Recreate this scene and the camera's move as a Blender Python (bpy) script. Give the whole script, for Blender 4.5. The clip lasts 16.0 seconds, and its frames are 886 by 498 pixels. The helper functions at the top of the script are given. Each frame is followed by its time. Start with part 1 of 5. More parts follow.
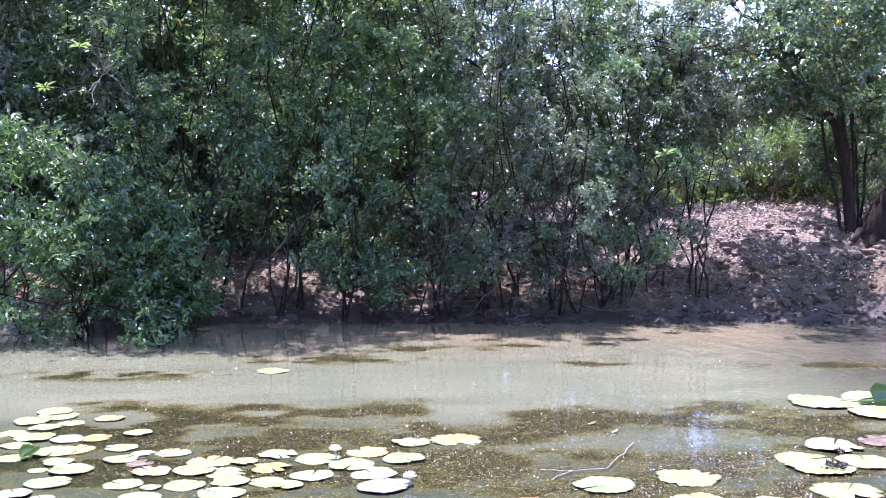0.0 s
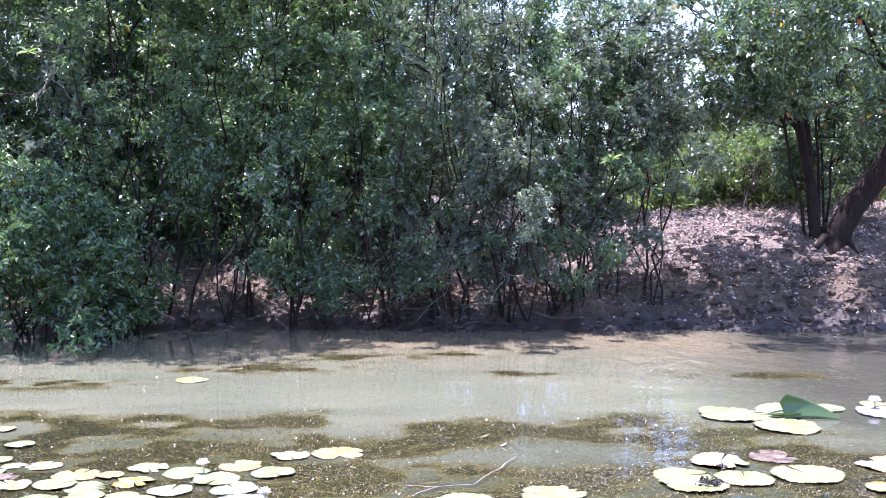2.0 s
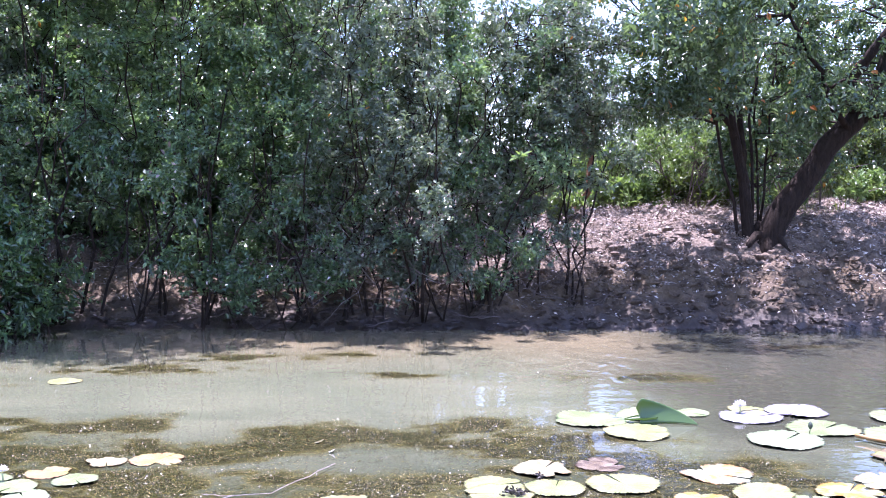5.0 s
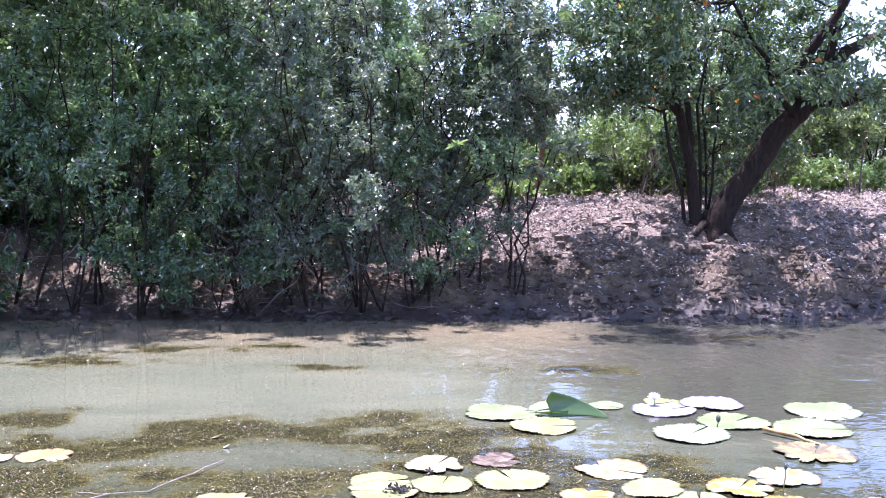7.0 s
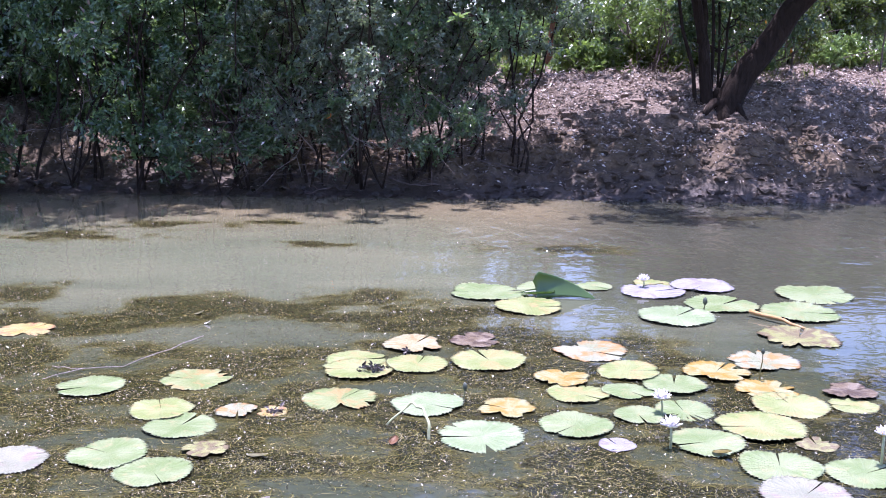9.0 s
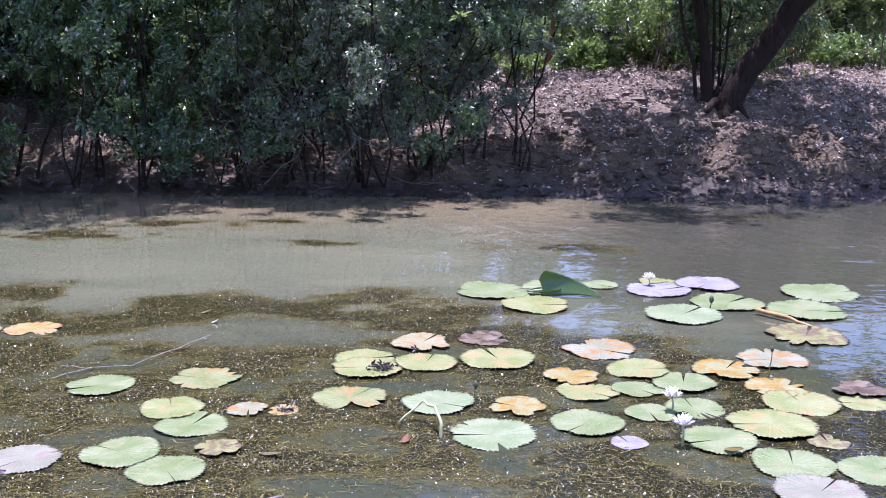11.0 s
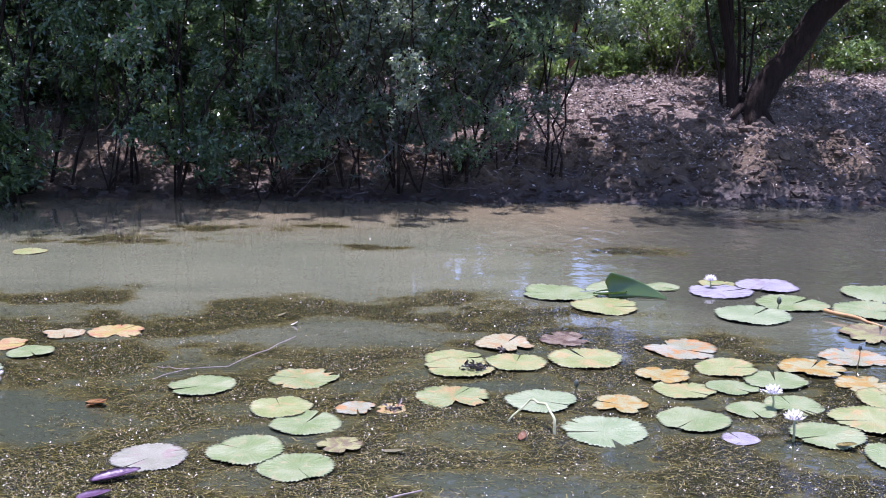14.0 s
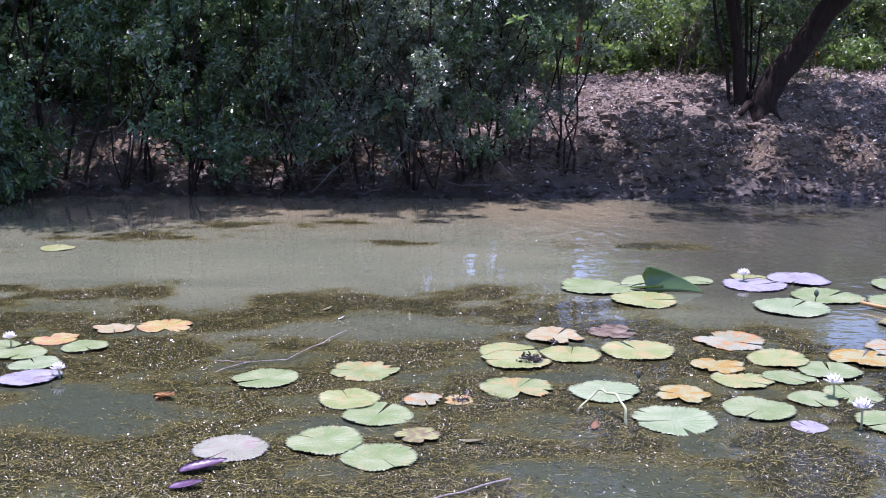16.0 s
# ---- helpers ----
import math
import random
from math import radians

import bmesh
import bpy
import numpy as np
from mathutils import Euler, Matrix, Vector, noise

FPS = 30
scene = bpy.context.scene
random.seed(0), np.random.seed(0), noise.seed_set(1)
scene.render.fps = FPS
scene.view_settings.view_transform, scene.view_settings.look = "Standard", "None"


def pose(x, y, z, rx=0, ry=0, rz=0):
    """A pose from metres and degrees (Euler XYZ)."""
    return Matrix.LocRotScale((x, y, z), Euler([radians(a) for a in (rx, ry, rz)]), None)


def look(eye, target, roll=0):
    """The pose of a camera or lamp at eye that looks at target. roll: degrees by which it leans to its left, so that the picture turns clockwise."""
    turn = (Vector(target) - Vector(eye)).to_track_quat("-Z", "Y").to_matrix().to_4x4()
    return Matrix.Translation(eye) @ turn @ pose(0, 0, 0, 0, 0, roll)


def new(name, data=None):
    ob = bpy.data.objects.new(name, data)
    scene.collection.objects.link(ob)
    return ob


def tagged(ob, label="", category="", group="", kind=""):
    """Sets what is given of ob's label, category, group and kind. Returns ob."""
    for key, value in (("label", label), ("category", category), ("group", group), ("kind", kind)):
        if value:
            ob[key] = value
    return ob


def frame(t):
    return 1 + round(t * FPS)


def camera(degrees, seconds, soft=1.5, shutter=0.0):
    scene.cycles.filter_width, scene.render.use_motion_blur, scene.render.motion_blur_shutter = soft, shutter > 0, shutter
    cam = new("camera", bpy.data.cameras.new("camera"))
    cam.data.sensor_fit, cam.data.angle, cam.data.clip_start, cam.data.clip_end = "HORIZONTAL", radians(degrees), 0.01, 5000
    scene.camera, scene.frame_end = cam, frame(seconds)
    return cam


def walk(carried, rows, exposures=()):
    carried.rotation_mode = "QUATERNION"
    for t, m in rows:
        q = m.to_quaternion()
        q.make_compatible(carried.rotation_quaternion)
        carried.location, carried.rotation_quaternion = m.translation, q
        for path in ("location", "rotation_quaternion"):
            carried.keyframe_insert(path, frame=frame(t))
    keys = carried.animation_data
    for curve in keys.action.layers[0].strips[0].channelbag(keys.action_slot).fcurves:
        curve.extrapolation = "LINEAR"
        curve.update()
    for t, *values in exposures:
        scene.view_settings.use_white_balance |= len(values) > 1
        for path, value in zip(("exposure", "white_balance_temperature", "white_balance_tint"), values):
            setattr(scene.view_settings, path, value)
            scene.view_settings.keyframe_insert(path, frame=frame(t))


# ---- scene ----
cam = camera(45.4, 16.0, 1.0)
METRES, EYE, TILT, LEAN, TURN = 3.75, 1.5, -3.1, 0.0, 0.0
ROWS = [
    (0.0, 0.0, 0.0, 0.0, 0.0, 0.0, -0.0),
    (0.5, 0.0534, 0.0075, 0.0042, 0.3, 0.16, 0.01),
    (1.0, 0.1119, 0.0163, 0.0055, 0.6, 0.11, -0.02),
    (1.5, 0.165, 0.0248, 0.0067, 0.86, 0.06, -0.02),
    (2.0, 0.2207, 0.0327, 0.0109, 1.13, 0.17, -0.02),
    (2.5, 0.2711, 0.0402, 0.0119, 1.37, 0.34, 0.02),
    (3.0, 0.3229, 0.0502, 0.0133, 1.56, 0.17, -0.04),
    (3.5, 0.3706, 0.0598, 0.0147, 1.69, -0.01, -0.09),
    (4.0, 0.4203, 0.0681, 0.0173, 1.76, 0.01, -0.08),
    (6.5, 0.6204, 0.1157, 0.0236, 1.29, -0.4, -0.09),
    (7.0, 0.6485, 0.1245, 0.0255, 0.96, -0.74, -0.07),
    (7.5, 0.6689, 0.1338, 0.0278, 1.14, -2.14, -0.05),
    (8.0, 0.6867, 0.1437, 0.0279, 1.52, -3.81, -0.21),
    (8.5, 0.6998, 0.1507, 0.0269, 2.02, -5.79, -0.42),
    (9.0, 0.7075, 0.1579, 0.0275, 2.15, -7.44, -0.6),
    (11.5, 0.6757, 0.1564, 0.0252, 1.92, -7.51, -0.54),
    (12.0, 0.656, 0.1524, 0.0235, 2.01, -7.77, -0.6),
    (12.5, 0.6345, 0.1462, 0.0243, 1.93, -7.4, -0.54),
    (13.0, 0.6078, 0.1394, 0.0256, 1.79, -7.06, -0.49),
    (13.5, 0.5804, 0.1348, 0.0234, 1.56, -6.9, -0.46),
    (14.0, 0.55, 0.132, 0.0198, 1.22, -7.07, -0.5),
    (14.5, 0.523, 0.129, 0.0171, 0.9, -7.28, -0.54),
    (15.0, 0.4955, 0.1244, 0.0165, 0.55, -7.02, -0.48),
    (15.5, 0.4711, 0.1206, 0.0151, 0.34, -6.84, -0.44),
    (16.0, 0.4456, 0.1186, 0.0124, 0.1, -7.11, -0.45),
]
# the picture darkens as the camera tips down to the bright lily pads
EXPOSURES = [(0.0, 2.06, 5450, 40), (4.0, 2.06, 5450, 40), (7.0, 2.00, 5450, 40), (8.0, 1.74, 5450, 40), (9.0, 1.52, 5450, 40), (11.5, 1.23, 5450, 40), (12.5, 1.15, 5450, 40), (16.0, 1.13, 5450, 40)]
walk(cam, [(t, pose(0, 0, EYE, TILT, LEAN, TURN) @ pose(METRES * x, METRES * y, METRES * z, 90 + pitch, roll, yaw)) for t, x, y, z, yaw, pitch, roll in ROWS], EXPOSURES)

# ---- sky and sun: tropical noon sun nearly overhead, a little behind the far thicket ----
SUN_HIGH, SUN_ROUND = radians(84), radians(-14)
world = bpy.data.worlds.new("world")
scene.world = world
world.use_nodes = True
sky = world.node_tree.nodes.new("ShaderNodeTexSky")
sky.sky_type = "NISHITA"
sky.sun_disc = False
sky.sun_elevation, sky.sun_rotation = SUN_HIGH, SUN_ROUND
background = world.node_tree.nodes["Background"]
world.node_tree.links.new(sky.outputs[0], background.inputs[0])
background.inputs[1].default_value = 0.135
sun = new("sun", bpy.data.lights.new("sun", "SUN"))
sun.data.energy, sun.data.angle, sun.data.color = 4.6, radians(0.53), (1.0, 0.965, 0.91)
sun_way = Vector((math.sin(SUN_ROUND) * math.cos(SUN_HIGH), math.cos(SUN_ROUND) * math.cos(SUN_HIGH), math.sin(SUN_HIGH)))
sun.matrix_world = look(sun_way * 60, (0, 0, 0))


# ---- materials ----
class Nodes:
    """A node material in the making: add() makes a node, its keywords set inputs (a value or another node's output)."""

    def __init__(self, name):
        self.mat = bpy.data.materials.new(name)
        self.mat.use_nodes = True
        self.tree = self.mat.node_tree
        self.tree.nodes.clear()
        self.out = self.tree.nodes.new("ShaderNodeOutputMaterial")

    def put(self, node, key, value):
        socket = node.inputs[key]
        if isinstance(value, bpy.types.NodeSocket):
            self.tree.links.new(value, socket)
        elif isinstance(value, (tuple, list)) and len(value) == 3 and len(socket.default_value) == 4:
            socket.default_value = (*value, 1)
        else:
            socket.default_value = value

    def add(self, kind, settings=(), **values):
        node = self.tree.nodes.new("ShaderNode" + kind)
        return self.fill(node, values)

    def fill(self, node, values):
        for key, value in values.items():
            self.put(node, key.replace("_", " "), value)
        return node

    def coords(self, which="Object"):
        return self.tree.nodes.new("ShaderNodeTexCoord").outputs[which]

    def stretch(self, vector, x, y, z):
        node = self.tree.nodes.new("ShaderNodeMapping")
        self.put(node, "Vector", vector)
        node.inputs["Scale"].default_value = (x, y, z)
        return node.outputs[0]

    def noise(self, vector, scale, detail=4.0, rough=0.55, warp=0.0):
        node = self.add("TexNoise", Vector=vector, Scale=scale, Detail=detail, Roughness=rough, Distortion=warp)
        return node.outputs["Fac"]

    def ramp(self, value, *stops):
        node = self.tree.nodes.new("ShaderNodeValToRGB")
        self.tree.links.new(value, node.inputs[0])
        marks = node.color_ramp.elements
        while len(marks) < len(stops):
            marks.new(0.5)
        for mark, (place, colour) in zip(marks, stops):
            mark.position = place
            mark.color = (colour, colour, colour, 1) if isinstance(colour, (int, float)) else (*colour, 1)
        return node.outputs[0]

    def mix(self, fac, a, b, how="MIX"):
        node = self.tree.nodes.new("ShaderNodeMix")
        node.data_type, node.blend_type = "RGBA", how
        self.put(node, 0, fac)
        self.put(node, 6, a)
        self.put(node, 7, b)
        return node.outputs[2]

    def maths(self, how, a, b=0.0):
        node = self.tree.nodes.new("ShaderNodeMath")
        node.operation = how
        self.put(node, 0, a)
        self.put(node, 1, b)
        return node.outputs[0]

    def bump(self, height, strength, distance):
        return self.add("Bump", Height=height, Strength=strength, Distance=distance).outputs[0]

    def surface(self, **values):
        self.tree.links.new(self.add("BsdfPrincipled", **values).outputs[0], self.out.inputs[0])
        return self.mat


def leaf_material(name, dark, mid, light, clear=0.40, gloss=0.30):
    """Waxy leaves, each of its own shade, that let some light through."""
    n = Nodes(name)
    island = n.tree.nodes.new("ShaderNodeNewGeometry").outputs["Random Per Island"]
    colour = n.ramp(island, (0.0, dark), (0.5, mid), (0.88, light), (1.0, tuple(min(1, c * 1.5) for c in light)))
    spread = n.ramp(n.noise(n.coords(), 1.3, 3), (0.36, 0.0), (0.64, 1.0))
    colour = n.mix(spread, n.mix(0.55, colour, dark), colour)
    blotch = n.noise(n.coords(), 23, 3)
    colour = n.mix(n.ramp(blotch, (0.35, 0.0), (0.75, 0.35)), colour, tuple(c * 0.6 for c in mid))
    face = n.add("BsdfPrincipled", Base_Color=colour, Roughness=gloss, IOR=1.5)
    face.inputs["Specular IOR Level"].default_value = 1.0
    through_leaf = n.add("BsdfTranslucent", Color=n.mix(0.5, colour, (light[0] * 1.5, light[1] * 1.6, light[2] * 0.8)))
    both = n.add("MixShader")
    both.inputs[0].default_value = clear
    n.tree.links.new(face.outputs[0], both.inputs[1])
    n.tree.links.new(through_leaf.outputs[0], both.inputs[2])
    n.tree.links.new(both.outputs[0], n.out.inputs[0])
    return n.mat


def bark_material(name, dark, light, scale=9.0):
    n = Nodes(name)
    long = n.stretch(n.coords(), 1, 1, 0.28)
    grain = n.noise(long, scale * 2.4, 6, 0.65, 0.6)
    stain = n.noise(n.coords(), scale * 0.35, 3)
    colour = n.mix(n.ramp(stain, (0.35, 0.0), (0.65, 0.7)), n.ramp(grain, (0.3, dark), (0.7, light)), tuple(0.5 * (a + b) for a, b in zip(dark, light)))
    return n.surface(Base_Color=colour, Roughness=0.9, IOR=1.25, Normal=n.bump(grain, 1.0, 0.03))


def pad_material(name, base, rim, blotch, amount, gloss=0.30):
    """A lily pad of unit radius: radial veins, a paler rim, blotches, speckles of silt, broad glare put into the
    colour.
    """
    n = Nodes(name)
    at = n.coords()
    one = n.tree.nodes.new("ShaderNodeObjectInfo").outputs["Random"]
    shift = n.add("VectorMath")
    shift.operation = "ADD"
    n.tree.links.new(at, shift.inputs[0])
    moved = n.add("CombineXYZ", X=n.maths("MULTIPLY", one, 37.0), Y=n.maths("MULTIPLY", one, 11.0))
    n.tree.links.new(moved.outputs[0], shift.inputs[1])
    own = shift.outputs[0]
    turn = n.tree.nodes.new("ShaderNodeTexGradient")
    turn.gradient_type = "RADIAL"
    n.tree.links.new(at, turn.inputs[0])
    vein = n.maths("PINGPONG", n.maths("MULTIPLY", turn.outputs["Fac"], 19.0), 0.5)
    fine = n.noise(own, 14, 4)
    vein_line = n.ramp(n.maths("ADD", vein, n.maths("MULTIPLY", fine, 0.06)), (0.02, 1.0), (0.10, 0.0))
    far = n.tree.nodes.new("ShaderNodeTexGradient")
    far.gradient_type = "SPHERICAL"
    n.tree.links.new(at, far.inputs[0])
    edge = n.ramp(n.maths("ADD", far.outputs["Fac"], n.maths("MULTIPLY", n.noise(own, 5, 3), 0.12)), (0.065, 1.0), (0.15, 0.0))
    wide = n.noise(own, 1.9, 4, 0.6, 0.8)
    patch = n.ramp(n.maths("ADD", wide, n.maths("MULTIPLY", edge, 0.10)), (0.62 - amount * 0.3, 0.0), (0.72 - amount * 0.3, 1.0))
    # wide pale patches: soft glare painted into the pad's colour
    colour = n.mix(n.ramp(n.noise(own, 1.3, 2, 0.4, 0.4), (0.38, 0.0), (0.68, 0.85)), base, rim)
    colour = n.mix(n.ramp(fine, (0.45, 0.0), (0.75, 0.3)), colour, rim)
    colour = n.mix(n.maths("MULTIPLY", edge, 0.9), colour, tuple(min(1, c * 1.6 + 0.03) for c in rim))
    colour = n.mix(patch, colour, blotch)
    colour = n.mix(n.maths("MULTIPLY", vein_line, 0.34), colour, tuple(min(1, c * 1.25 + 0.05) for c in rim))
    silt = n.ramp(n.noise(own, 26, 2, 0.7), (0.72, 0.0), (0.78, 0.55))
    colour = n.mix(silt, colour, (0.10, 0.075, 0.04))
    relief = n.maths("ADD", n.maths("MULTIPLY", vein_line, -0.5), fine)
    rough = n.maths("ADD", n.maths("MULTIPLY", wide, 0.3), gloss - 0.13)
    return n.surface(Base_Color=colour, Roughness=n.maths("ADD", rough, 0.06), IOR=1.38, Normal=n.bump(relief, 0.35, 0.02))


def litter_material(name, *stops, gloss=0.6):
    n = Nodes(name)
    island = n.tree.nodes.new("ShaderNodeNewGeometry").outputs["Random Per Island"]
    colour = n.ramp(island, *stops)
    colour = n.mix(n.ramp(n.noise(n.coords(), 31, 3), (0.45, 0.0), (0.7, 0.4)), colour, (0.05, 0.035, 0.025))
    return n.surface(Base_Color=colour, Roughness=gloss)


def plain_material(name, dark, light, scale, gloss=0.5, relief=0.3):
    n = Nodes(name)
    grain = n.noise(n.coords(), scale, 5)
    return n.surface(Base_Color=n.ramp(grain, (0.3, dark), (0.7, light)), Roughness=gloss, Normal=n.bump(grain, relief, 0.01))


def ground_material():
    """Grey-brown trodden mud, damp and dark at the waterline, dusty and grassy higher up."""
    n = Nodes("bank_mud")
    at = n.coords()
    wide, mid, fine = n.noise(at, 0.9, 4), n.noise(at, 5.5, 5, 0.6, 0.4), n.noise(at, 34, 5, 0.65)
    colour = n.ramp(mid, (0.3, (0.030, 0.019, 0.010)), (0.55, (0.100, 0.068, 0.034)), (0.75, (0.190, 0.136, 0.074)))
    colour = n.mix(n.ramp(fine, (0.45, 0.0), (0.72, 0.5)), colour, (0.200, 0.145, 0.088))
    height = n.add("SeparateXYZ", Vector=at).outputs[2]
    level = n.maths("ADD", height, n.maths("MULTIPLY", n.maths("SUBTRACT", wide, 0.5), 0.5))
    damp = n.ramp(level, (0.05, 1.0), (0.30, 0.0))
    colour = n.mix(n.maths("MULTIPLY", damp, 0.8), colour, (0.023, 0.016, 0.012))
    dry = n.ramp(level, (0.5, 0.0), (0.85, 1.0))
    colour = n.mix(n.maths("MULTIPLY", dry, 0.65), colour, n.ramp(fine, (0.3, (0.085, 0.063, 0.046)), (0.7, (0.27, 0.21, 0.16))))
    grass = n.ramp(n.maths("ADD", level, n.maths("MULTIPLY", wide, 0.35)), (1.36, 0.0), (1.52, 1.0))
    colour = n.mix(n.maths("MULTIPLY", grass, n.ramp(mid, (0.35, 0.2), (0.65, 0.9))), colour, (0.19, 0.21, 0.075))
    rough = n.mix(damp, (0.850, 0.850, 0.850), n.ramp(n.noise(at, 2.6, 3), (0.36, 0.10), (0.52, 0.48)))
    relief = n.maths("ADD", n.maths("MULTIPLY", mid, 2.0), n.maths("MULTIPLY", fine, 0.7))
    return n.surface(Base_Color=colour, Roughness=rough, Normal=n.bump(relief, 0.9, 0.03))


def water_material():
    """Turbid billabong water: olive silt in suspension, sandy shallows, dark weed under the surface, small ripples."""
    n = Nodes("turbid_water")
    at = n.coords()
    kept = n.tree.nodes.new("ShaderNodeVertexColor")
    kept.layer_name = "bed"
    weed, shallow, dark_choppy = (n.add("SeparateColor", Color=kept.outputs[0]).outputs[k] for k in range(3))
    wide = n.noise(n.stretch(at, 0.5, 1.2, 1), 1.1, 4, 0.55, 0.5)
    silt = n.ramp(wide, (0.3, (0.098, 0.107, 0.064)), (0.7, (0.134, 0.134, 0.080)))
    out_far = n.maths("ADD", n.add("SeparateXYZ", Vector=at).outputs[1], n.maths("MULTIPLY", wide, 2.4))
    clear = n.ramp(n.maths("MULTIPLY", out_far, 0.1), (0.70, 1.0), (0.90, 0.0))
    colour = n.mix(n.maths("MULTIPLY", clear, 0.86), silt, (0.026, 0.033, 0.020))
    # darker base colour over the right-hand part, which also ripples more
    colour = n.mix(n.maths("MULTIPLY", dark_choppy, 0.85), colour, (0.040, 0.040, 0.027))
    colour = n.mix(shallow, colour, (0.170, 0.142, 0.080))
    fine = n.noise(n.stretch(at, 1.0, 1.3, 1), 9, 6, 0.7, 1.2)
    hair = n.noise(n.stretch(at, 1.0, 1.5, 1), 46, 4, 0.7, 1.8)
    sunk = n.ramp(n.maths("ADD", weed, n.maths("MULTIPLY", n.maths("SUBTRACT", fine, 0.5), 0.7)), (0.10, 0.0), (0.44, 1.0))
    thick = n.ramp(n.maths("ADD", weed, n.maths("MULTIPLY", n.maths("SUBTRACT", fine, 0.5), 1.3)), (0.34, 0.0), (0.66, 1.0))
    colour = n.mix(n.maths("MULTIPLY", sunk, 0.85), colour, n.ramp(hair, (0.36, (0.036, 0.033, 0.010)), (0.64, (0.112, 0.094, 0.026))))
    weed_colour = n.ramp(hair, (0.38, (0.007, 0.008, 0.005)), (0.56, (0.020, 0.019, 0.008)), (0.70, (0.080, 0.068, 0.022)))
    colour = n.mix(thick, colour, weed_colour)
    swell = n.noise(n.stretch(at, 0.8, 1.0, 1), 2.2, 2, 0.5)
    ripple = n.noise(n.stretch(at, 0.9, 1.15, 1), 6.5, 2, 0.45, 0.3)
    quick = n.noise(n.stretch(at, 0.95, 1.2, 1), 17.0, 1, 0.4)
    breeze = n.ramp(n.noise(n.stretch(at, 0.35, 0.6, 1), 0.9, 2), (0.40, 0.45), (0.62, 1.0))
    small = n.maths("ADD", n.maths("MULTIPLY", ripple, 0.0026), n.maths("MULTIPLY", quick, 0.0006))
    streak = n.maths("MULTIPLY", n.noise(n.stretch(at, 7.0, 3.0, 1), 1.0, 2, 0.4, 0.4), n.maths("MULTIPLY", kept.outputs["Alpha"], 0.018))
    wave = n.maths("ADD", n.maths("ADD", streak, n.maths("MULTIPLY", swell, 0.006)), n.maths("MULTIPLY", n.maths("MULTIPLY", small, breeze), n.maths("ADD", 1.0, n.maths("MULTIPLY", dark_choppy, 0.8))))
    return n.surface(Base_Color=colour, Roughness=n.maths("ADD", 0.03, n.maths("MULTIPLY", kept.outputs["Alpha"], 0.03)), IOR=1.33, Normal=n.bump(wave, 1.0, 1.0))


mud_mat = ground_material()
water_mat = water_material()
leaf_deep = leaf_material("leaf_deep_green", (0.022, 0.056, 0.020), (0.056, 0.126, 0.044), (0.21, 0.31, 0.115), 0.34, 0.33)
leaf_hang = leaf_material("leaf_broad_green", (0.020, 0.054, 0.018), (0.048, 0.118, 0.036), (0.16, 0.26, 0.065), 0.28, 0.30)
leaf_blue = leaf_material("leaf_grey_green", (0.042, 0.070, 0.042), (0.094, 0.136, 0.080), (0.21, 0.26, 0.155), 0.36, 0.33)
leaf_warm = leaf_material("leaf_olive", (0.050, 0.080, 0.024), (0.085, 0.125, 0.034), (0.14, 0.18, 0.045), 0.45, 0.27)
leaf_crown = leaf_material("leaf_crown", (0.034, 0.066, 0.030), (0.070, 0.118, 0.050), (0.16, 0.225, 0.10), 0.36, 0.25)
leaf_light = leaf_material("leaf_sunny_green", (0.045, 0.080, 0.022), (0.095, 0.150, 0.036), (0.22, 0.31, 0.08), 0.42, 0.32)
leaf_young = leaf_material("leaf_young_shoot", (0.09, 0.16, 0.04), (0.14, 0.23, 0.06), (0.24, 0.33, 0.11), 0.4, 0.35)
leaf_red = leaf_material("leaf_turning", (0.35, 0.06, 0.015), (0.45, 0.14, 0.02), (0.55, 0.34, 0.03), 0.4, 0.45)
bark_dark = bark_material("bark_dark", (0.010, 0.007, 0.005), (0.050, 0.036, 0.026))
bark_grey = bark_material("bark_grey", (0.075, 0.056, 0.047), (0.21, 0.17, 0.148), 14)
bark_rust = bark_material("bark_rust", (0.11, 0.055, 0.028), (0.24, 0.125, 0.068), 12)
dead_wood = bark_material("dead_wood", (0.20, 0.165, 0.14), (0.44, 0.385, 0.335), 20)
litter_mat = litter_material("leaf_litter", (0.0, (0.05, 0.034, 0.024)), (0.35, (0.17, 0.122, 0.088)), (0.7, (0.47, 0.385, 0.31)), (1.0, (0.78, 0.72, 0.65)), gloss=0.34)
weed_mat = litter_material("water_weed", (0.0, (0.012, 0.012, 0.005)), (0.5, (0.056, 0.054, 0.010)), (0.85, (0.130, 0.115, 0.022)), (1.0, (0.26, 0.225, 0.09)), gloss=0.26)
# palest stops put wet glints into the colour of tips and petals
speck_mat = litter_material("weed_tips", (0.0, (0.07, 0.062, 0.022)), (0.6, (0.17, 0.145, 0.060)), (0.9, (0.34, 0.31, 0.20)), (1.0, (0.74, 0.72, 0.66)), gloss=0.24)
debris_mat = litter_material("rotting_scraps", (0.0, (0.015, 0.012, 0.010)), (0.7, (0.05, 0.038, 0.03)), (1.0, (0.30, 0.26, 0.22)), gloss=0.4)
grass_mat = leaf_material("grass_blades", (0.075, 0.10, 0.028), (0.14, 0.17, 0.045), (0.25, 0.26, 0.09), 0.35, 0.5)
petal_mat = plain_material("white_petals", (0.76, 0.72, 0.71), (0.85, 0.83, 0.82), 30, 0.45, 0.1)
stamen_mat = plain_material("yellow_stamens", (0.62, 0.40, 0.03), (0.78, 0.56, 0.06), 60)
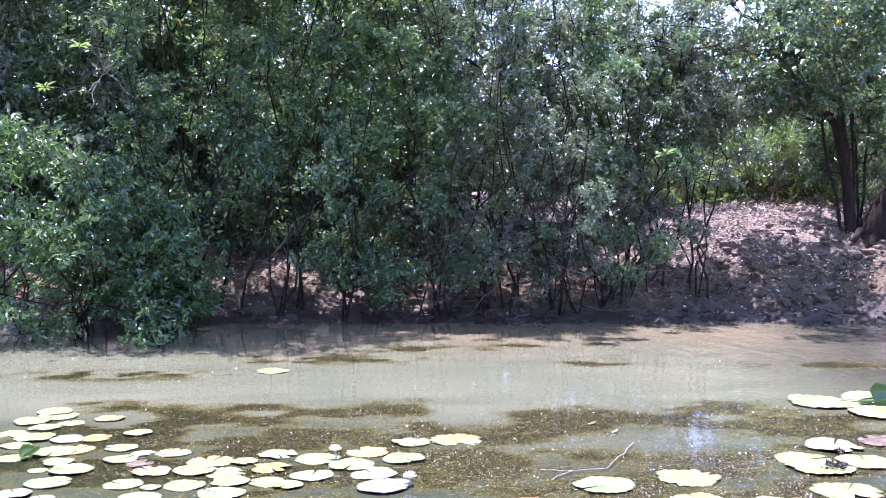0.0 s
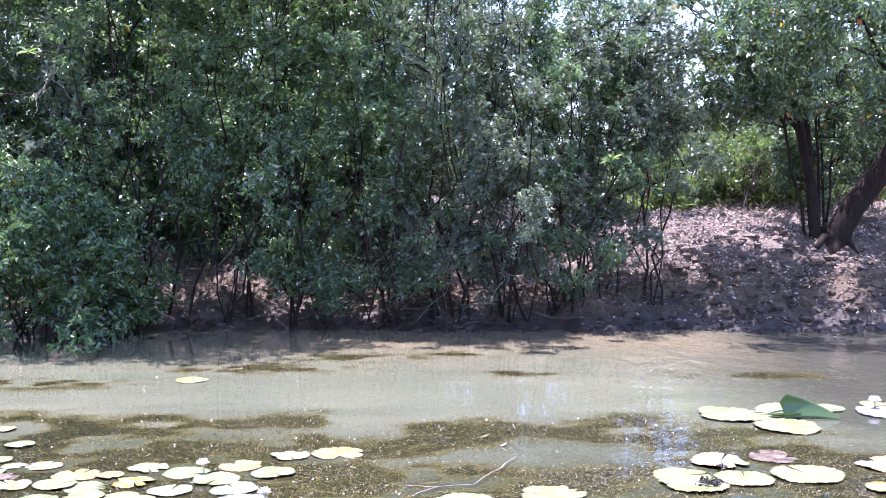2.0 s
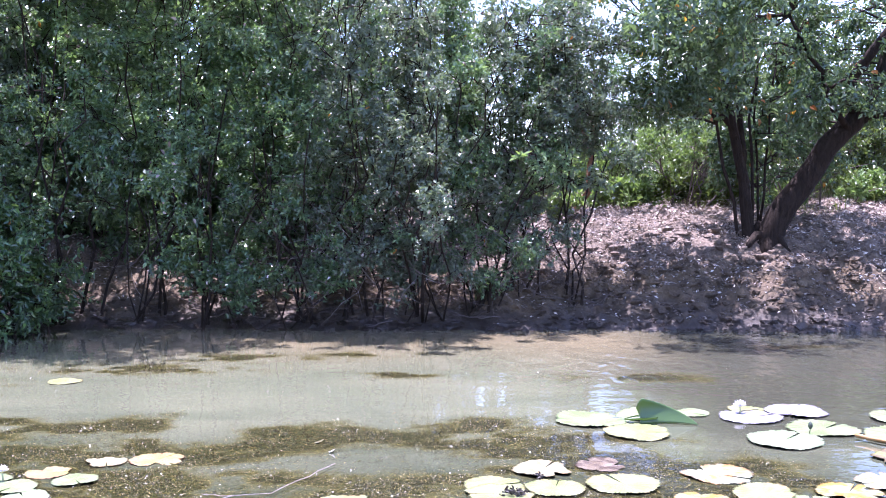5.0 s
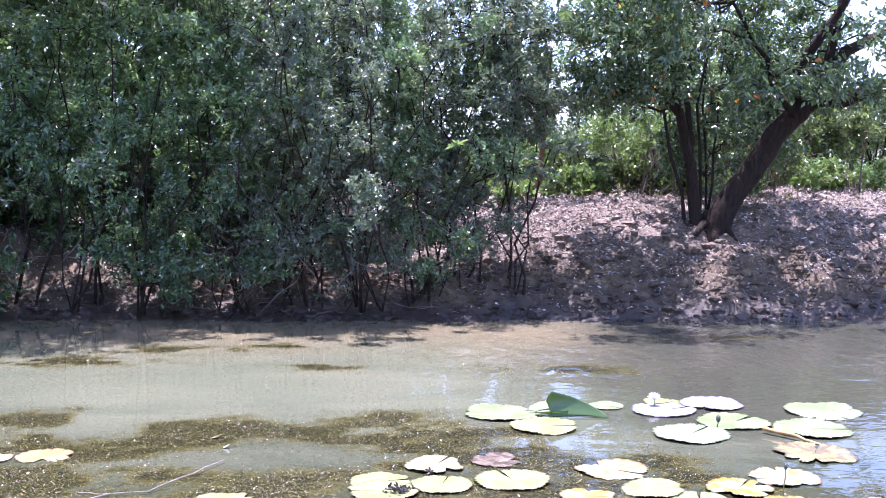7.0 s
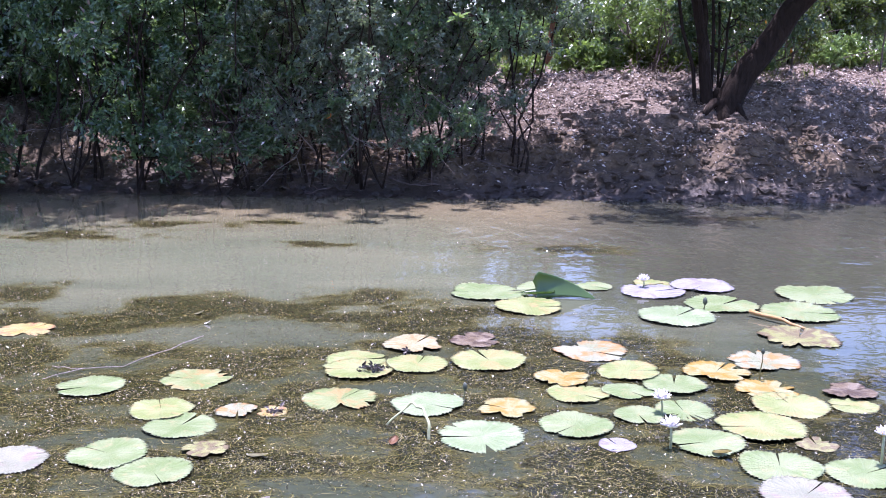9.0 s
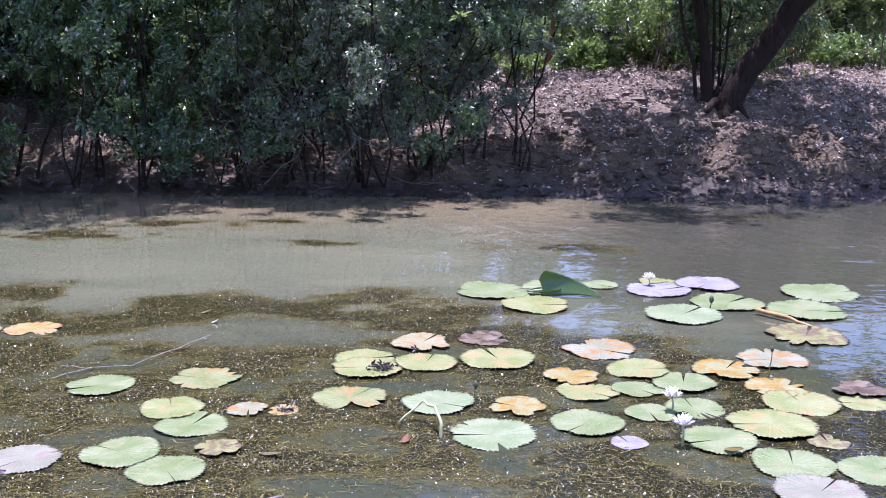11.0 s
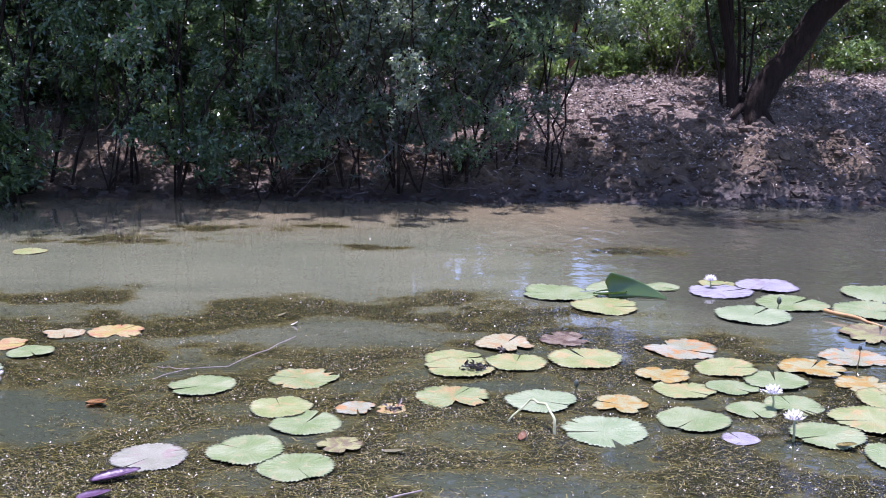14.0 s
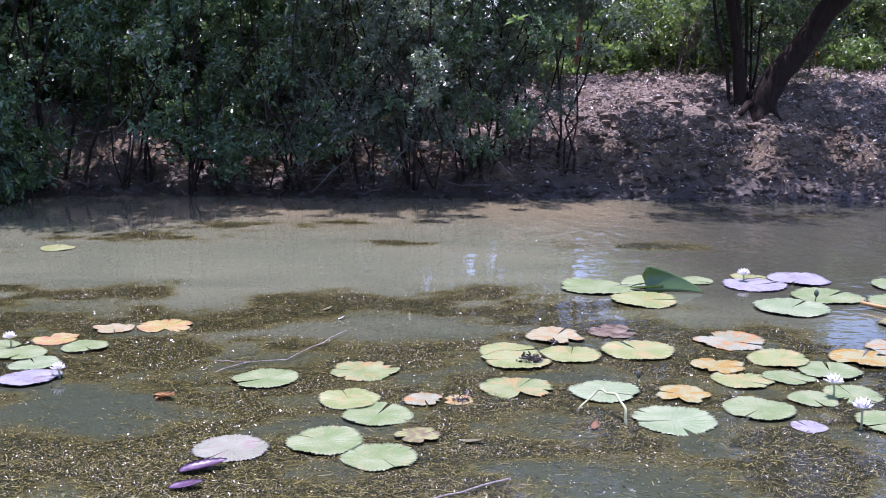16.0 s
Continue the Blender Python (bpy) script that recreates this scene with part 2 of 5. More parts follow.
stem_mat = plain_material("lily_stalk", (0.10, 0.085, 0.03), (0.22, 0.20, 0.07), 40)
pale_stem_mat = plain_material("pale_stalk", (0.30, 0.32, 0.15), (0.46, 0.46, 0.25), 40)
orange_stem_mat = plain_material("dead_stalk", (0.30, 0.15, 0.04), (0.46, 0.27, 0.10), 25)
bud_mat = plain_material("bud_green", (0.03, 0.035, 0.03), (0.07, 0.085, 0.05), 60)
purple_leaf_mat = plain_material("purple_lily_underside", (0.10, 0.045, 0.095), (0.24, 0.15, 0.23), 26, 0.35, 0.3)
upright_leaf_mat = leaf_material("raised_lily_leaf", (0.06, 0.12, 0.02), (0.09, 0.17, 0.03), (0.13, 0.22, 0.04), 0.35, 0.35)
PADS = {
    "green": pad_material("pad_green", (0.124, 0.168, 0.057), (0.204, 0.230, 0.117), (0.204, 0.202, 0.092), 0.18),
    "lime": pad_material("pad_lime", (0.155, 0.185, 0.055), (0.236, 0.246, 0.112), (0.254, 0.202, 0.081), 0.3),
    "bitten": pad_material("pad_torn_green", (0.133, 0.168, 0.055), (0.223, 0.233, 0.112), (0.248, 0.174, 0.065), 0.3),
    "blue": pad_material("pad_blue_green", (0.147, 0.193, 0.088), (0.230, 0.260, 0.145), (0.224, 0.233, 0.138), 0.1),
    "grey": pad_material("pad_grey_green", (0.162, 0.168, 0.110), (0.242, 0.237, 0.171), (0.198, 0.162, 0.128), 0.2),
    "yellow": pad_material("pad_yellow", (0.257, 0.205, 0.054), (0.273, 0.240, 0.115), (0.273, 0.140, 0.064), 0.4),
    "orange": pad_material("pad_orange", (0.210, 0.205, 0.084), (0.250, 0.240, 0.130), (0.235, 0.145, 0.022), 0.55),
    "brown": pad_material("pad_brown", (0.110, 0.078, 0.042), (0.200, 0.165, 0.115), (0.058, 0.038, 0.022), 0.5),
    "pink": pad_material("pad_pink", (0.230, 0.215, 0.110), (0.265, 0.250, 0.150), (0.245, 0.165, 0.070), 0.42),
    "mauve": pad_material("pad_mauve", (0.190, 0.182, 0.190), (0.258, 0.248, 0.255), (0.165, 0.138, 0.140), 0.3),
    "spotted": pad_material("pad_spotted", (0.173, 0.185, 0.102), (0.247, 0.245, 0.173), (0.263, 0.145, 0.044), 0.42),
    "mottled": pad_material("pad_mottled", (0.173, 0.181, 0.057), (0.242, 0.230, 0.104), (0.122, 0.092, 0.047), 0.55),
}


# ---- helpers for shapes ----
def value_noise(x, y, seed=0):
    """Smooth noise from 0 to 1 over arrays."""
    x, y = np.asarray(x, float), np.asarray(y, float)
    i, j = np.floor(x), np.floor(y)
    u, v = x - i, y - j
    u, v = u * u * (3 - 2 * u), v * v * (3 - 2 * v)

    def corner(a, b):
        h = np.sin(a * 127.1 + b * 311.7 + seed * 74.7) * 43758.5453
        return h - np.floor(h)

    low = corner(i, j) * (1 - u) + corner(i + 1, j) * u
    high = corner(i, j + 1) * (1 - u) + corner(i + 1, j + 1) * u
    return low * (1 - v) + high * v


def fbm(x, y, seed=0, octaves=4):
    total, size = 0.0, 0.5
    for k in range(octaves):
        total = total + size * value_noise(x * 2**k, y * 2**k, seed + k)
        size /= 2
    return total / (1 - 0.5**octaves)


def smooth(a, b, x):
    s = np.clip((np.asarray(x, float) - a) / (b - a), 0, 1)
    return s * s * (3 - 2 * s)


def shore(x):
    """Where the far bank meets the water."""
    return 12.08 - 0.75 * smooth(-2.4, -4.2, x) + 0.28 * (fbm(np.asarray(x) * 0.9, np.asarray(x) * 0 + 3, 5) - 0.5) + 0.10 * (value_noise(np.asarray(x) * 4.3, np.asarray(x) * 0, 8) - 0.5)


def ground_height(x, y):
    x, y = np.asarray(x, float), np.asarray(y, float)
    reach = [-30, -6, -1.5, 0, 0.5, 2.1, 4.2, 8, 16, 60]
    rise = [-1.3, -1.3, -0.40, 0, 0.24, 0.92, 1.22, 1.38, 1.5, 1.6]
    d = y - shore(x)
    z = np.interp(d, reach, rise)
    for other in (-22 - y, np.abs(x) - 34):
        z = np.maximum(z, np.interp(other, reach, rise))
    rough = smooth(-0.2, 0.5, d) * smooth(30, 6, d)
    lump = (fbm(x * 1.6, y * 1.9, 11) - 0.5) * 0.24 + (fbm(x * 5, y * 6, 21, 3) - 0.5) * 0.17
    ridge = 1 - 2 * np.abs(fbm(x * 3.4, y * 4.6, 17, 3) - 0.5)
    lump = lump + 0.09 * (ridge - 0.8) * smooth(2.2, 3.6, x) + 0.075 * (value_noise(x * 9.5, y * 12.5, 19) - 0.5) * smooth(1.5, 3.0, x)
    hoof = np.clip(value_noise(x * 7.3, y * 8.1, 31) - 0.55, 0, 1) * -0.16 * smooth(2.5, 4.0, x) * smooth(3.5, 1.0, d)
    return z + rough * (lump + hoof)


def weed_cover(x, y):
    """How thick the weed lies at the surface, 0 to 1."""
    x, y = np.asarray(x, float), np.asarray(y, float)
    patch = fbm(x * 1.6 + 4, y * 2.6, 41)
    limit = np.interp(x, [-3, -2.5, -2.2, -1.5, -0.9, -0.55, -0.2, -0.03, 0.12, 0.3, 0.7, 1.1, 1.3, 1.5, 1.9, 2.3, 2.5, 2.9, 3.5, 4.25, 6], [6.95, 7.4, 7.65, 7.4, 7.35, 7.75, 7.75, 7.1, 6.9, 7.1, 7.35, 7.4, 7.1, 7.05, 7.5, 7.65, 7.3, 7.05, 6.9, 6.5, 6.3])
    near = smooth(-0.15, 0.55, (limit - y) * 0.9 + (patch - 0.5) * 1.3)
    pool = 0.0
    for a, b, r, q in ((1.28, 6.28, 0.72, 0.36), (0.72, 6.2, 0.3, 0.12), (4.5, 6.6, 0.7, 0.9), (3.9, 6.5, 0.35, 0.2), (2.35, 4.0, 0.5, 0.45), (0.08, 4.9, 0.42, 0.42), (1.2, 4.72, 0.35, 0.16), (-2.2, 6.95, 0.4, 0.2), (2.3, 5.4, 0.35, 0.14), (3.25, 6.6, 0.28, 0.3)):
        pool = np.maximum(pool, 0.95 * np.exp(-((((x - a) / r) ** 2 + ((y - b) / q) ** 2) ** 2)))
    near = near * (1 - pool) * (0.16 + 0.84 * smooth(0.36, 0.60, fbm(x * 3.3, y * 5.2, 51)))
    far = 0.0
    for a, b, r, q in ((1.31, 9.23, 0.34, 0.20), (3.3, 9.1, 0.55, 0.22), (-0.2, 10.0, 0.7, 0.22), (-1.1, 9.4, 0.9, 0.25), (-2.7, 8.6, 0.8, 0.25), (1.9, 7.0, 0.55, 0.28), (0.9, 10.3, 0.5, 0.16), (4.9, 10.9, 0.6, 0.12)):
        far = np.maximum(far, np.exp(-(((x - a) / r) ** 2 + ((y - b) / q) ** 2)) * smooth(0.35, 0.62, fbm(x * 5, y * 8, 61)))
    return np.clip((near + far) * smooth(2.2, 3.5, y + 1.4 * (fbm(x * 1.1, y * 1.3, 59) - 0.5)), 0, 1)


class Shape:
    """Collects the points and faces of one mesh."""

    def __init__(self):
        self.points, self.faces = [], []

    def tube(self, line, radii, sides=6):
        """A tapered round limb along a line of points."""
        line = [Vector(p) for p in line]
        start = len(self.points)
        side = Vector((0.31, 0.95, 0.05))
        for k, p in enumerate(line):
            way = (line[min(k + 1, len(line) - 1)] - line[max(k - 1, 0)]).normalized()
            side = (side - side.dot(way) * way).normalized()
            over = way.cross(side)
            for s in range(sides):
                a = 2 * math.pi * s / sides
                self.points.append(p + (side * math.cos(a) + over * math.sin(a)) * radii[k])
        for k in range(len(line) - 1):
            for s in range(sides):
                a, b = start + k * sides + s, start + k * sides + (s + 1) % sides
                self.faces.append((a, b, b + sides, a + sides))
        self.faces.append(tuple(start + s for s in reversed(range(sides))))
        self.faces.append(tuple(start + (len(line) - 1) * sides + s for s in range(sides)))
        return self

    def mesh(self, name):
        data = bpy.data.meshes.new(name)
        data.from_pydata([tuple(p) for p in self.points], [], self.faces)
        data.polygons.foreach_set("use_smooth", [True] * len(data.polygons))
        return data


def quick_mesh(name, points, corners, faces, smooth_faces=False):
    """A mesh straight from arrays: points (n, 3), faces (m, corners)."""
    data = bpy.data.meshes.new(name)
    points, faces = np.asarray(points, np.float32).reshape(-1, 3), np.asarray(faces, np.int32).reshape(-1, corners)
    data.vertices.add(len(points))
    data.vertices.foreach_set("co", points.ravel())
    data.loops.add(faces.size)
    data.loops.foreach_set("vertex_index", faces.ravel())
    data.polygons.add(len(faces))
    data.polygons.foreach_set("loop_start", np.arange(len(faces), dtype=np.int32) * corners)
    data.polygons.foreach_set("use_smooth", np.full(len(faces), smooth_faces))
    data.update(calc_edges=True)
    data.validate()
    return data


def part(name, data, material, parent=None, label=""):
    """One mesh object; data is a mesh, a Shape or a bmesh."""
    if isinstance(data, Shape):
        data = data.mesh(name)
    elif isinstance(data, bmesh.types.BMesh):
        bm, data = data, bpy.data.meshes.new(name)
        bm.to_mesh(data)
        bm.free()
    if not data.materials:
        data.materials.append(material)
    ob = new(name, data)
    ob.parent = parent
    return tagged(ob, label) if label else ob


def unit(v):
    return v / np.maximum(np.linalg.norm(v, axis=-1, keepdims=True), 1e-6)


def leaf_mesh(name, where, along, normal, length, width, fold=0.25, coarse=False):
    """Leaves as two folded halves each, from arrays of places, directions, normals, lengths, widths."""
    along = unit(along)
    normal = unit(normal - (normal * along).sum(-1, keepdims=True) * along)
    across = np.cross(along, normal)
    length, width = length[:, None], width[:, None]
    droop = normal * length * -0.12

    def at(a, w, lift):
        return where + along * length * a + across * width * w + normal * width * lift + droop * (a * a)

    if coarse:
        points = np.stack([at(0, 0, 0), at(0.45, 0.5, fold), at(1, 0, 0), at(0.45, -0.5, fold)], 1)
        first = np.arange(len(where))[:, None] * 4
        return quick_mesh(name, points, 3, np.concatenate([first + [[0, 1, 2]], first + [[0, 2, 3]]], 1))
    points = np.stack([at(0, 0, 0), at(0.3, 0.46, fold), at(0.68, 0.38, fold), at(1, 0, 0), at(0.68, -0.38, fold), at(0.3, -0.46, fold)], 1)
    first = np.arange(len(where))[:, None] * 6
    faces = np.concatenate([first + [[0, 1, 2, 3]], first + [[0, 3, 4, 5]]], 1)
    return quick_mesh(name, points, 4, faces)


def bent_line(rng, a, b, steps, wobble, sag=0.0):
    """Points of a crooked limb from a to b."""
    a, b = np.array(a, float), np.array(b, float)
    far = np.linalg.norm(b - a)
    s = np.linspace(0, 1, steps + 1)[:, None]
    line = a + (b - a) * s
    line[:, 2] += sag * far * np.sin(np.pi * s[:, 0])
    kink = rng.normal(0, wobble * far / steps, (steps + 1, 3))
    kink[0] = kink[-1] = 0
    return line + kink


def foliage(rng, clumps, sprigs, leaves, size, droop=0.25, up=0.9):
    """Leaves on short sprigs through the clumps (centre, radii). Gives leaf arrays and the sprigs' lines."""
    centre, radii = np.array([c[0] for c in clumps]), np.array([c[1] for c in clumps])
    weight = radii.prod(1) ** (2 / 3)
    pick = rng.choice(len(clumps), int(sprigs * len(clumps)), p=weight / weight.sum())
    out = unit(rng.normal(0, 1, (len(pick), 3)))
    far = rng.uniform(0.12, 1, len(pick)) ** 0.42
    ragged = 1 + 0.35 * rng.normal(0, 1, len(pick)).clip(-1, 1.6) * (far > 0.75)
    tip = centre[pick] + out * radii[pick] * (far * ragged)[:, None]
    way = unit(out * 0.8 + rng.normal(0, 0.5, out.shape) + [0, -0.15, 0.15])
    long = rng.uniform(0.12, 0.30, len(pick)) * (size / 0.07) ** 0.5
    k = leaves
    step = (np.arange(k) + 0.6) / k
    base = tip[:, None] - way[:, None] * (long[:, None] * (1 - step))[..., None]
    side = unit(np.cross(way, unit(rng.normal(0, 1, way.shape))))
    over = np.cross(way, side)
    turn = (np.arange(k) * 2.4)[None] + rng.uniform(0, 6.3, (len(pick), 1))
    around = side[:, None] * np.cos(turn)[..., None] + over[:, None] * np.sin(turn)[..., None]
    along = around * 0.85 + way[:, None] * 0.65 + rng.normal(0, 0.25, around.shape)
    along[..., 2] -= droop
    normal = rng.normal(0, 0.5, around.shape) + [0, -0.62, up * 0.8]
    size_each = size * rng.uniform(0.6, 1.25, around.shape[:2]) * (0.75 + 0.5 * rng.random((len(pick), 1)))
    flat = lambda v: v.reshape(-1, 3)  # noqa: E731
    return flat(base), flat(along), flat(normal), size_each.ravel(), np.stack([tip - way * long[:, None], tip], 1)


def twig_mesh(name, ends, thick):
    """Thin three-sided twigs between pairs of points."""
    a, b = ends[:, 0], ends[:, 1]
    way = unit(b - a)
    side = unit(np.cross(way, [0.3, 0.2, 0.9]))
    over = np.cross(way, side)
    ring = [side, -0.5 * side + 0.87 * over, -0.5 * side - 0.87 * over]
    points = np.stack([a + r * thick for r in ring] + [b + r * thick * 0.4 for r in ring], 1)
    first = np.arange(len(a))[:, None] * 6
    faces = np.concatenate([first + [[0, 1, 4, 3]], first + [[1, 2, 5, 4]], first + [[2, 0, 3, 5]]], 1)
    return quick_mesh(name, points, 4, faces)


# ---- ground and water ----
def lines(*spans):
    """Grid lines: (from, to, step) spans joined."""
    return np.unique(np.concatenate([np.arange(a, b + 1e-6, s) for a, b, s in spans]).round(4))


def sheet(xs, ys, height):
    gx, gy = np.meshgrid(xs, ys)
    n, m = len(xs), len(ys)
    points = np.stack([gx, gy, height(gx, gy)], -1)
    i = (np.arange(m - 1)[:, None] * n + np.arange(n - 1)[None]).ravel()
    return points, np.stack([i, i + 1, i + n + 1, i + n], 1)


ground_x = lines((-1500, -100, 200), (-100, -40, 10), (-40, -8, 1), (-8, -3, 0.1), (-3, 9, 0.036), (9, 11, 0.1), (11, 40, 1), (40, 100, 10), (100, 1500, 200))
ground_y = lines((-1500, -100, 200), (-100, -30, 10), (-30, 11, 1.5), (11.3, 15.2, 0.036), (15.2, 17, 0.08), (17, 26, 0.25), (26, 60, 2), (60, 100, 10), (100, 1500, 200))
points, faces = sheet(ground_x, ground_y, ground_height)
ground = part("ground", quick_mesh("ground", points, 4, faces, True), mud_mat)
tagged(ground, "grey-brown trodden muddy bank strewn with dry litter", "ground", kind="structure")

water_x = lines((-40, -8, 2), (-8, 10, 0.07), (10, 40, 2))
water_y = lines((-28, 0, 2), (0, 2.4, 0.2), (2.4, 13.2, 0.07))
points, faces = sheet(water_x, water_y, lambda x, y: x * 0)
data = quick_mesh("water", points, 4, faces, True)
bed = data.color_attributes.new("bed", "FLOAT_COLOR", "POINT")
px, py = points[..., 0].ravel(), points[..., 1].ravel()
edge = shore(px) - py
shallow = smooth(3.0, 0.4, edge + 1.5 * (fbm(px * 0.6, py * 1.1, 71) - 0.5)) * smooth(-3.4, -1.2, px) * smooth(4.4, 3.0, px)
# mask of the darker, choppier water towards the right
dark_choppy_part = smooth(2.3, 4.0, px + 0.9 * (fbm(px * 0.7, py * 0.9, 73) - 0.5)) * smooth(6.3, 7.4, py)
breeze = smooth(1.3, 2.5, px + 1.2 * (fbm(px * 0.8, py * 1.3, 75) - 0.5)) * smooth(8.2, 9.6, py + 1.2 * (fbm(px * 1.1, py * 1.7, 77) - 0.5))
bed.data.foreach_set("color", np.stack([weed_cover(px, py), shallow, dark_choppy_part, breeze], 1).astype(np.float32).ravel())
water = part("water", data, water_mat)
tagged(water, "still olive-brown turbid billabong water with faint ripples", "water", kind="structure")


# ---- trees and bushes ----
def woody(name, label, category, base, stems, clumps, leaf, bark, sprigs=55, leaves=9, size=0.07, slim=0.42, seed=1, group="", droop=0.25, up=0.9, extra=(), coarse=False, rosettes=()):
    """A tree or bush: a trunk, limbs, twigs and a crown of single leaves. stems: (points, foot radius, tip radius)."""
    rng = np.random.default_rng(seed)
    root = new(name)
    root.location = base
    tagged(root, label, category, group)
    base = np.array(base, float)
    clumps = list(clumps) + [(place, (0.05, 0.05, 0.05)) for place in rosettes]
    joints = []
    for k, (line, thick, thin) in enumerate(stems):
        line = np.array(line, float)
        radii = thick + (thin - thick) * np.linspace(0, 1, len(line)) ** 0.8
        joints += [(p, r) for p, r in zip(line[1:], radii[1:])]
        part("limb" if k else "trunk", Shape().tube(line - base, radii, 9 if thick > 0.08 else 6), bark, root)
    places, sizes = np.array([j[0] for j in joints]), np.array([j[1] for j in joints])
    twigs = Shape()
    for centre, radii in clumps:
        centre = np.array(centre, float)
        near = np.linalg.norm(places - centre, axis=1) + 0.8 * np.maximum(places[:, 2] - centre[2], 0)
        k = int(np.argmin(near))
        line = bent_line(rng, places[k], centre, 5, 0.22, 0.05)
        thick = min(sizes[k] * 0.6, 0.022)
        twigs.tube(line - base, np.linspace(thick, 0.006, 6), 4)
        for _ in range(2 if coarse else 3):
            end = centre + rng.normal(0, 0.55, 3) * radii
            twigs.tube(bent_line(rng, line[rng.integers(2, 5)], end, 3, 0.2) - base, [0.008, 0.006, 0.005, 0.003], 3)
    tagged(part("branchwork", twigs, bark, root), kind="stuff")
    where, along, normal, length, ends = foliage(rng, clumps, sprigs, leaves, size, droop, up)
    low = ground_height(where[:, 0], where[:, 1]).clip(0.03) + 0.02
    keep = where[:, 2] > low
    part("crown", leaf_mesh("crown", (where - base)[keep], along[keep], normal[keep], length[keep], length[keep] * slim * rng.uniform(0.8, 1.2, keep.sum()), coarse=coarse), leaf, root)
    ends = ends[:: 5 if coarse else 3]
    keep = ends[:, :, 2].min(1) > 0.1
    tagged(part("twig_spray", twig_mesh("twig_spray", ends[keep] - base, 0.003), bark_dark, root), kind="stuff")
    for tint, few, factor in extra:
        share = rng.choice(len(where), few)
        tagged(part("young_foliage", leaf_mesh("young_foliage", (where - base)[share] + rng.normal(0, 0.02, (few, 3)), along[share], normal[share], length[share] * factor, length[share] * factor * slim), tint, root), kind="stuff")
    for place in rosettes:
        n = 15
        turn = np.arange(n) * 2.4 + rng.uniform(0, 6)
        lift = rng.uniform(-0.35, 0.75, n)
        spread = np.stack([np.cos(turn), np.sin(turn), lift], 1)
        length = rng.uniform(0.07, 0.13, n)
        where = np.array(place) - base + spread * 0.02
        part("leaf_rosette", leaf_mesh("leaf_rosette", where, spread, np.stack([np.cos(turn) * -0.4, np.sin(turn) * -0.4 - 0.4, np.ones(n)], 1), length, length * 0.36), leaf_young, root, "pale green tuft of young leaves")
    return root


def thicket_tree(x, y, top, wide, low, seed, leaf=None, bark=None, count=16, name="thicket_tree", label="", size=0.065, sprigs=60, forward=0.0, layered=False, boughs_and_shade=(), tangle=0, low_skirt=0.0, lobes=0, stem_count=7, thin_low=0.0, **more):
    """A many-stemmed small tree of the thicket, leafy from low to top."""
    rng = np.random.default_rng(seed)
    foot = np.array([x, y, float(ground_height(x, y)) - 0.06])
    clumps = []
    columns = [(rng.uniform(-0.25, 0.25) + wide * (2 * (k + 0.5) / lobes - 1), rng.uniform(-0.9, 0.5), low + rng.uniform(0, 0.9)) for k in range(lobes)]
    for k in range(count):
        f = (k + rng.uniform(0.1, 0.9)) / count
        if lobes:
            across, ahead, foot_z = columns[k % lobes]
            z = foot_z + (top - foot_z) * f
            r_own = rng.uniform(0.22, 0.40) * (1 - 0.3 * f) * (1 - thin_low * max(0.0, 1 - (z - low) / 1.4))
            clumps.append(((x + across + rng.normal(0, 0.13), y + ahead * 0.6 + rng.normal(0, 0.42) + forward * f, z), (r_own, r_own * 0.9, r_own * rng.uniform(0.7, 1.15))))
            continue
        z = low + (top - low) * f
        reach = wide * (1.12 - 0.45 * f)
        a = rng.uniform(-math.pi, math.pi)
        r = reach * rng.uniform(0.3, 1.0)
        r_own = rng.uniform(0.34, 0.58)
        if layered:
            poke = rng.uniform(-1.0, 0.85)
            r_own *= 0.72 if top < 3 else 1.0
            clumps.append(((x + r * math.cos(a), y + poke * (1.25 - 0.5 * f) + forward * f, z), (r_own * 1.2, r_own * 1.05, r_own * rng.uniform(0.38, 0.6))))
            continue
        clumps.append(((x + r * math.cos(a), y + r * math.sin(a) * 0.8 - 0.15 * wide - forward * f, z), (r_own * 1.15, r_own, r_own * rng.uniform(0.65, 1.0))))
    # boughs in view, and unseen ones added to shade what lies below
    clumps += [(place, (0.6, 0.55, 0.28)) for place in boughs_and_shade]
    if low_skirt:
        clumps += [((x + rng.uniform(-0.55, 0.55), y + rng.uniform(-0.6, 0.1), foot[2] + rng.uniform(low_skirt, 1.1)), (0.26, 0.22, 0.2)) for _ in range(9)]
    stems = []
    for k in range(stem_count):
        goal = clumps[int(count * (0.2 + 0.75 * rng.random()))][0]
        start = foot + [rng.normal(0, 0.16), rng.normal(0, 0.12), 0]
        thick = rng.uniform(0.008, 0.022)
        stems.append((bent_line(rng, start, goal, 7, 0.20, 0.0), thick, 0.007))
    root = woody(name, label or "dense dark green thicket tree with many thin brown stems", "tree", tuple(foot), stems, clumps, leaf or leaf_deep, bark or bark_grey, sprigs=sprigs, size=size, seed=seed + 900, group="waterside thicket", **more)
    if tangle:
        start = np.stack([rng.uniform(x - 0.7, x + 0.7, tangle), rng.uniform(y - 0.8, y + 0.5, tangle), foot[2] + rng.uniform(0.15, 1.7, tangle)], 1)
        way = unit(rng.normal(0, 1, (tangle, 3)) * [1, 0.6, 0.9] + [0, -0.1, 0.3]) * rng.uniform(0.18, 0.6, (tangle, 1))
        tagged(part("twig_tangle", twig_mesh("twig_tangle", np.stack([start, start + way], 1) - foot, 0.0022), bark_grey, root), kind="stuff")
    return root


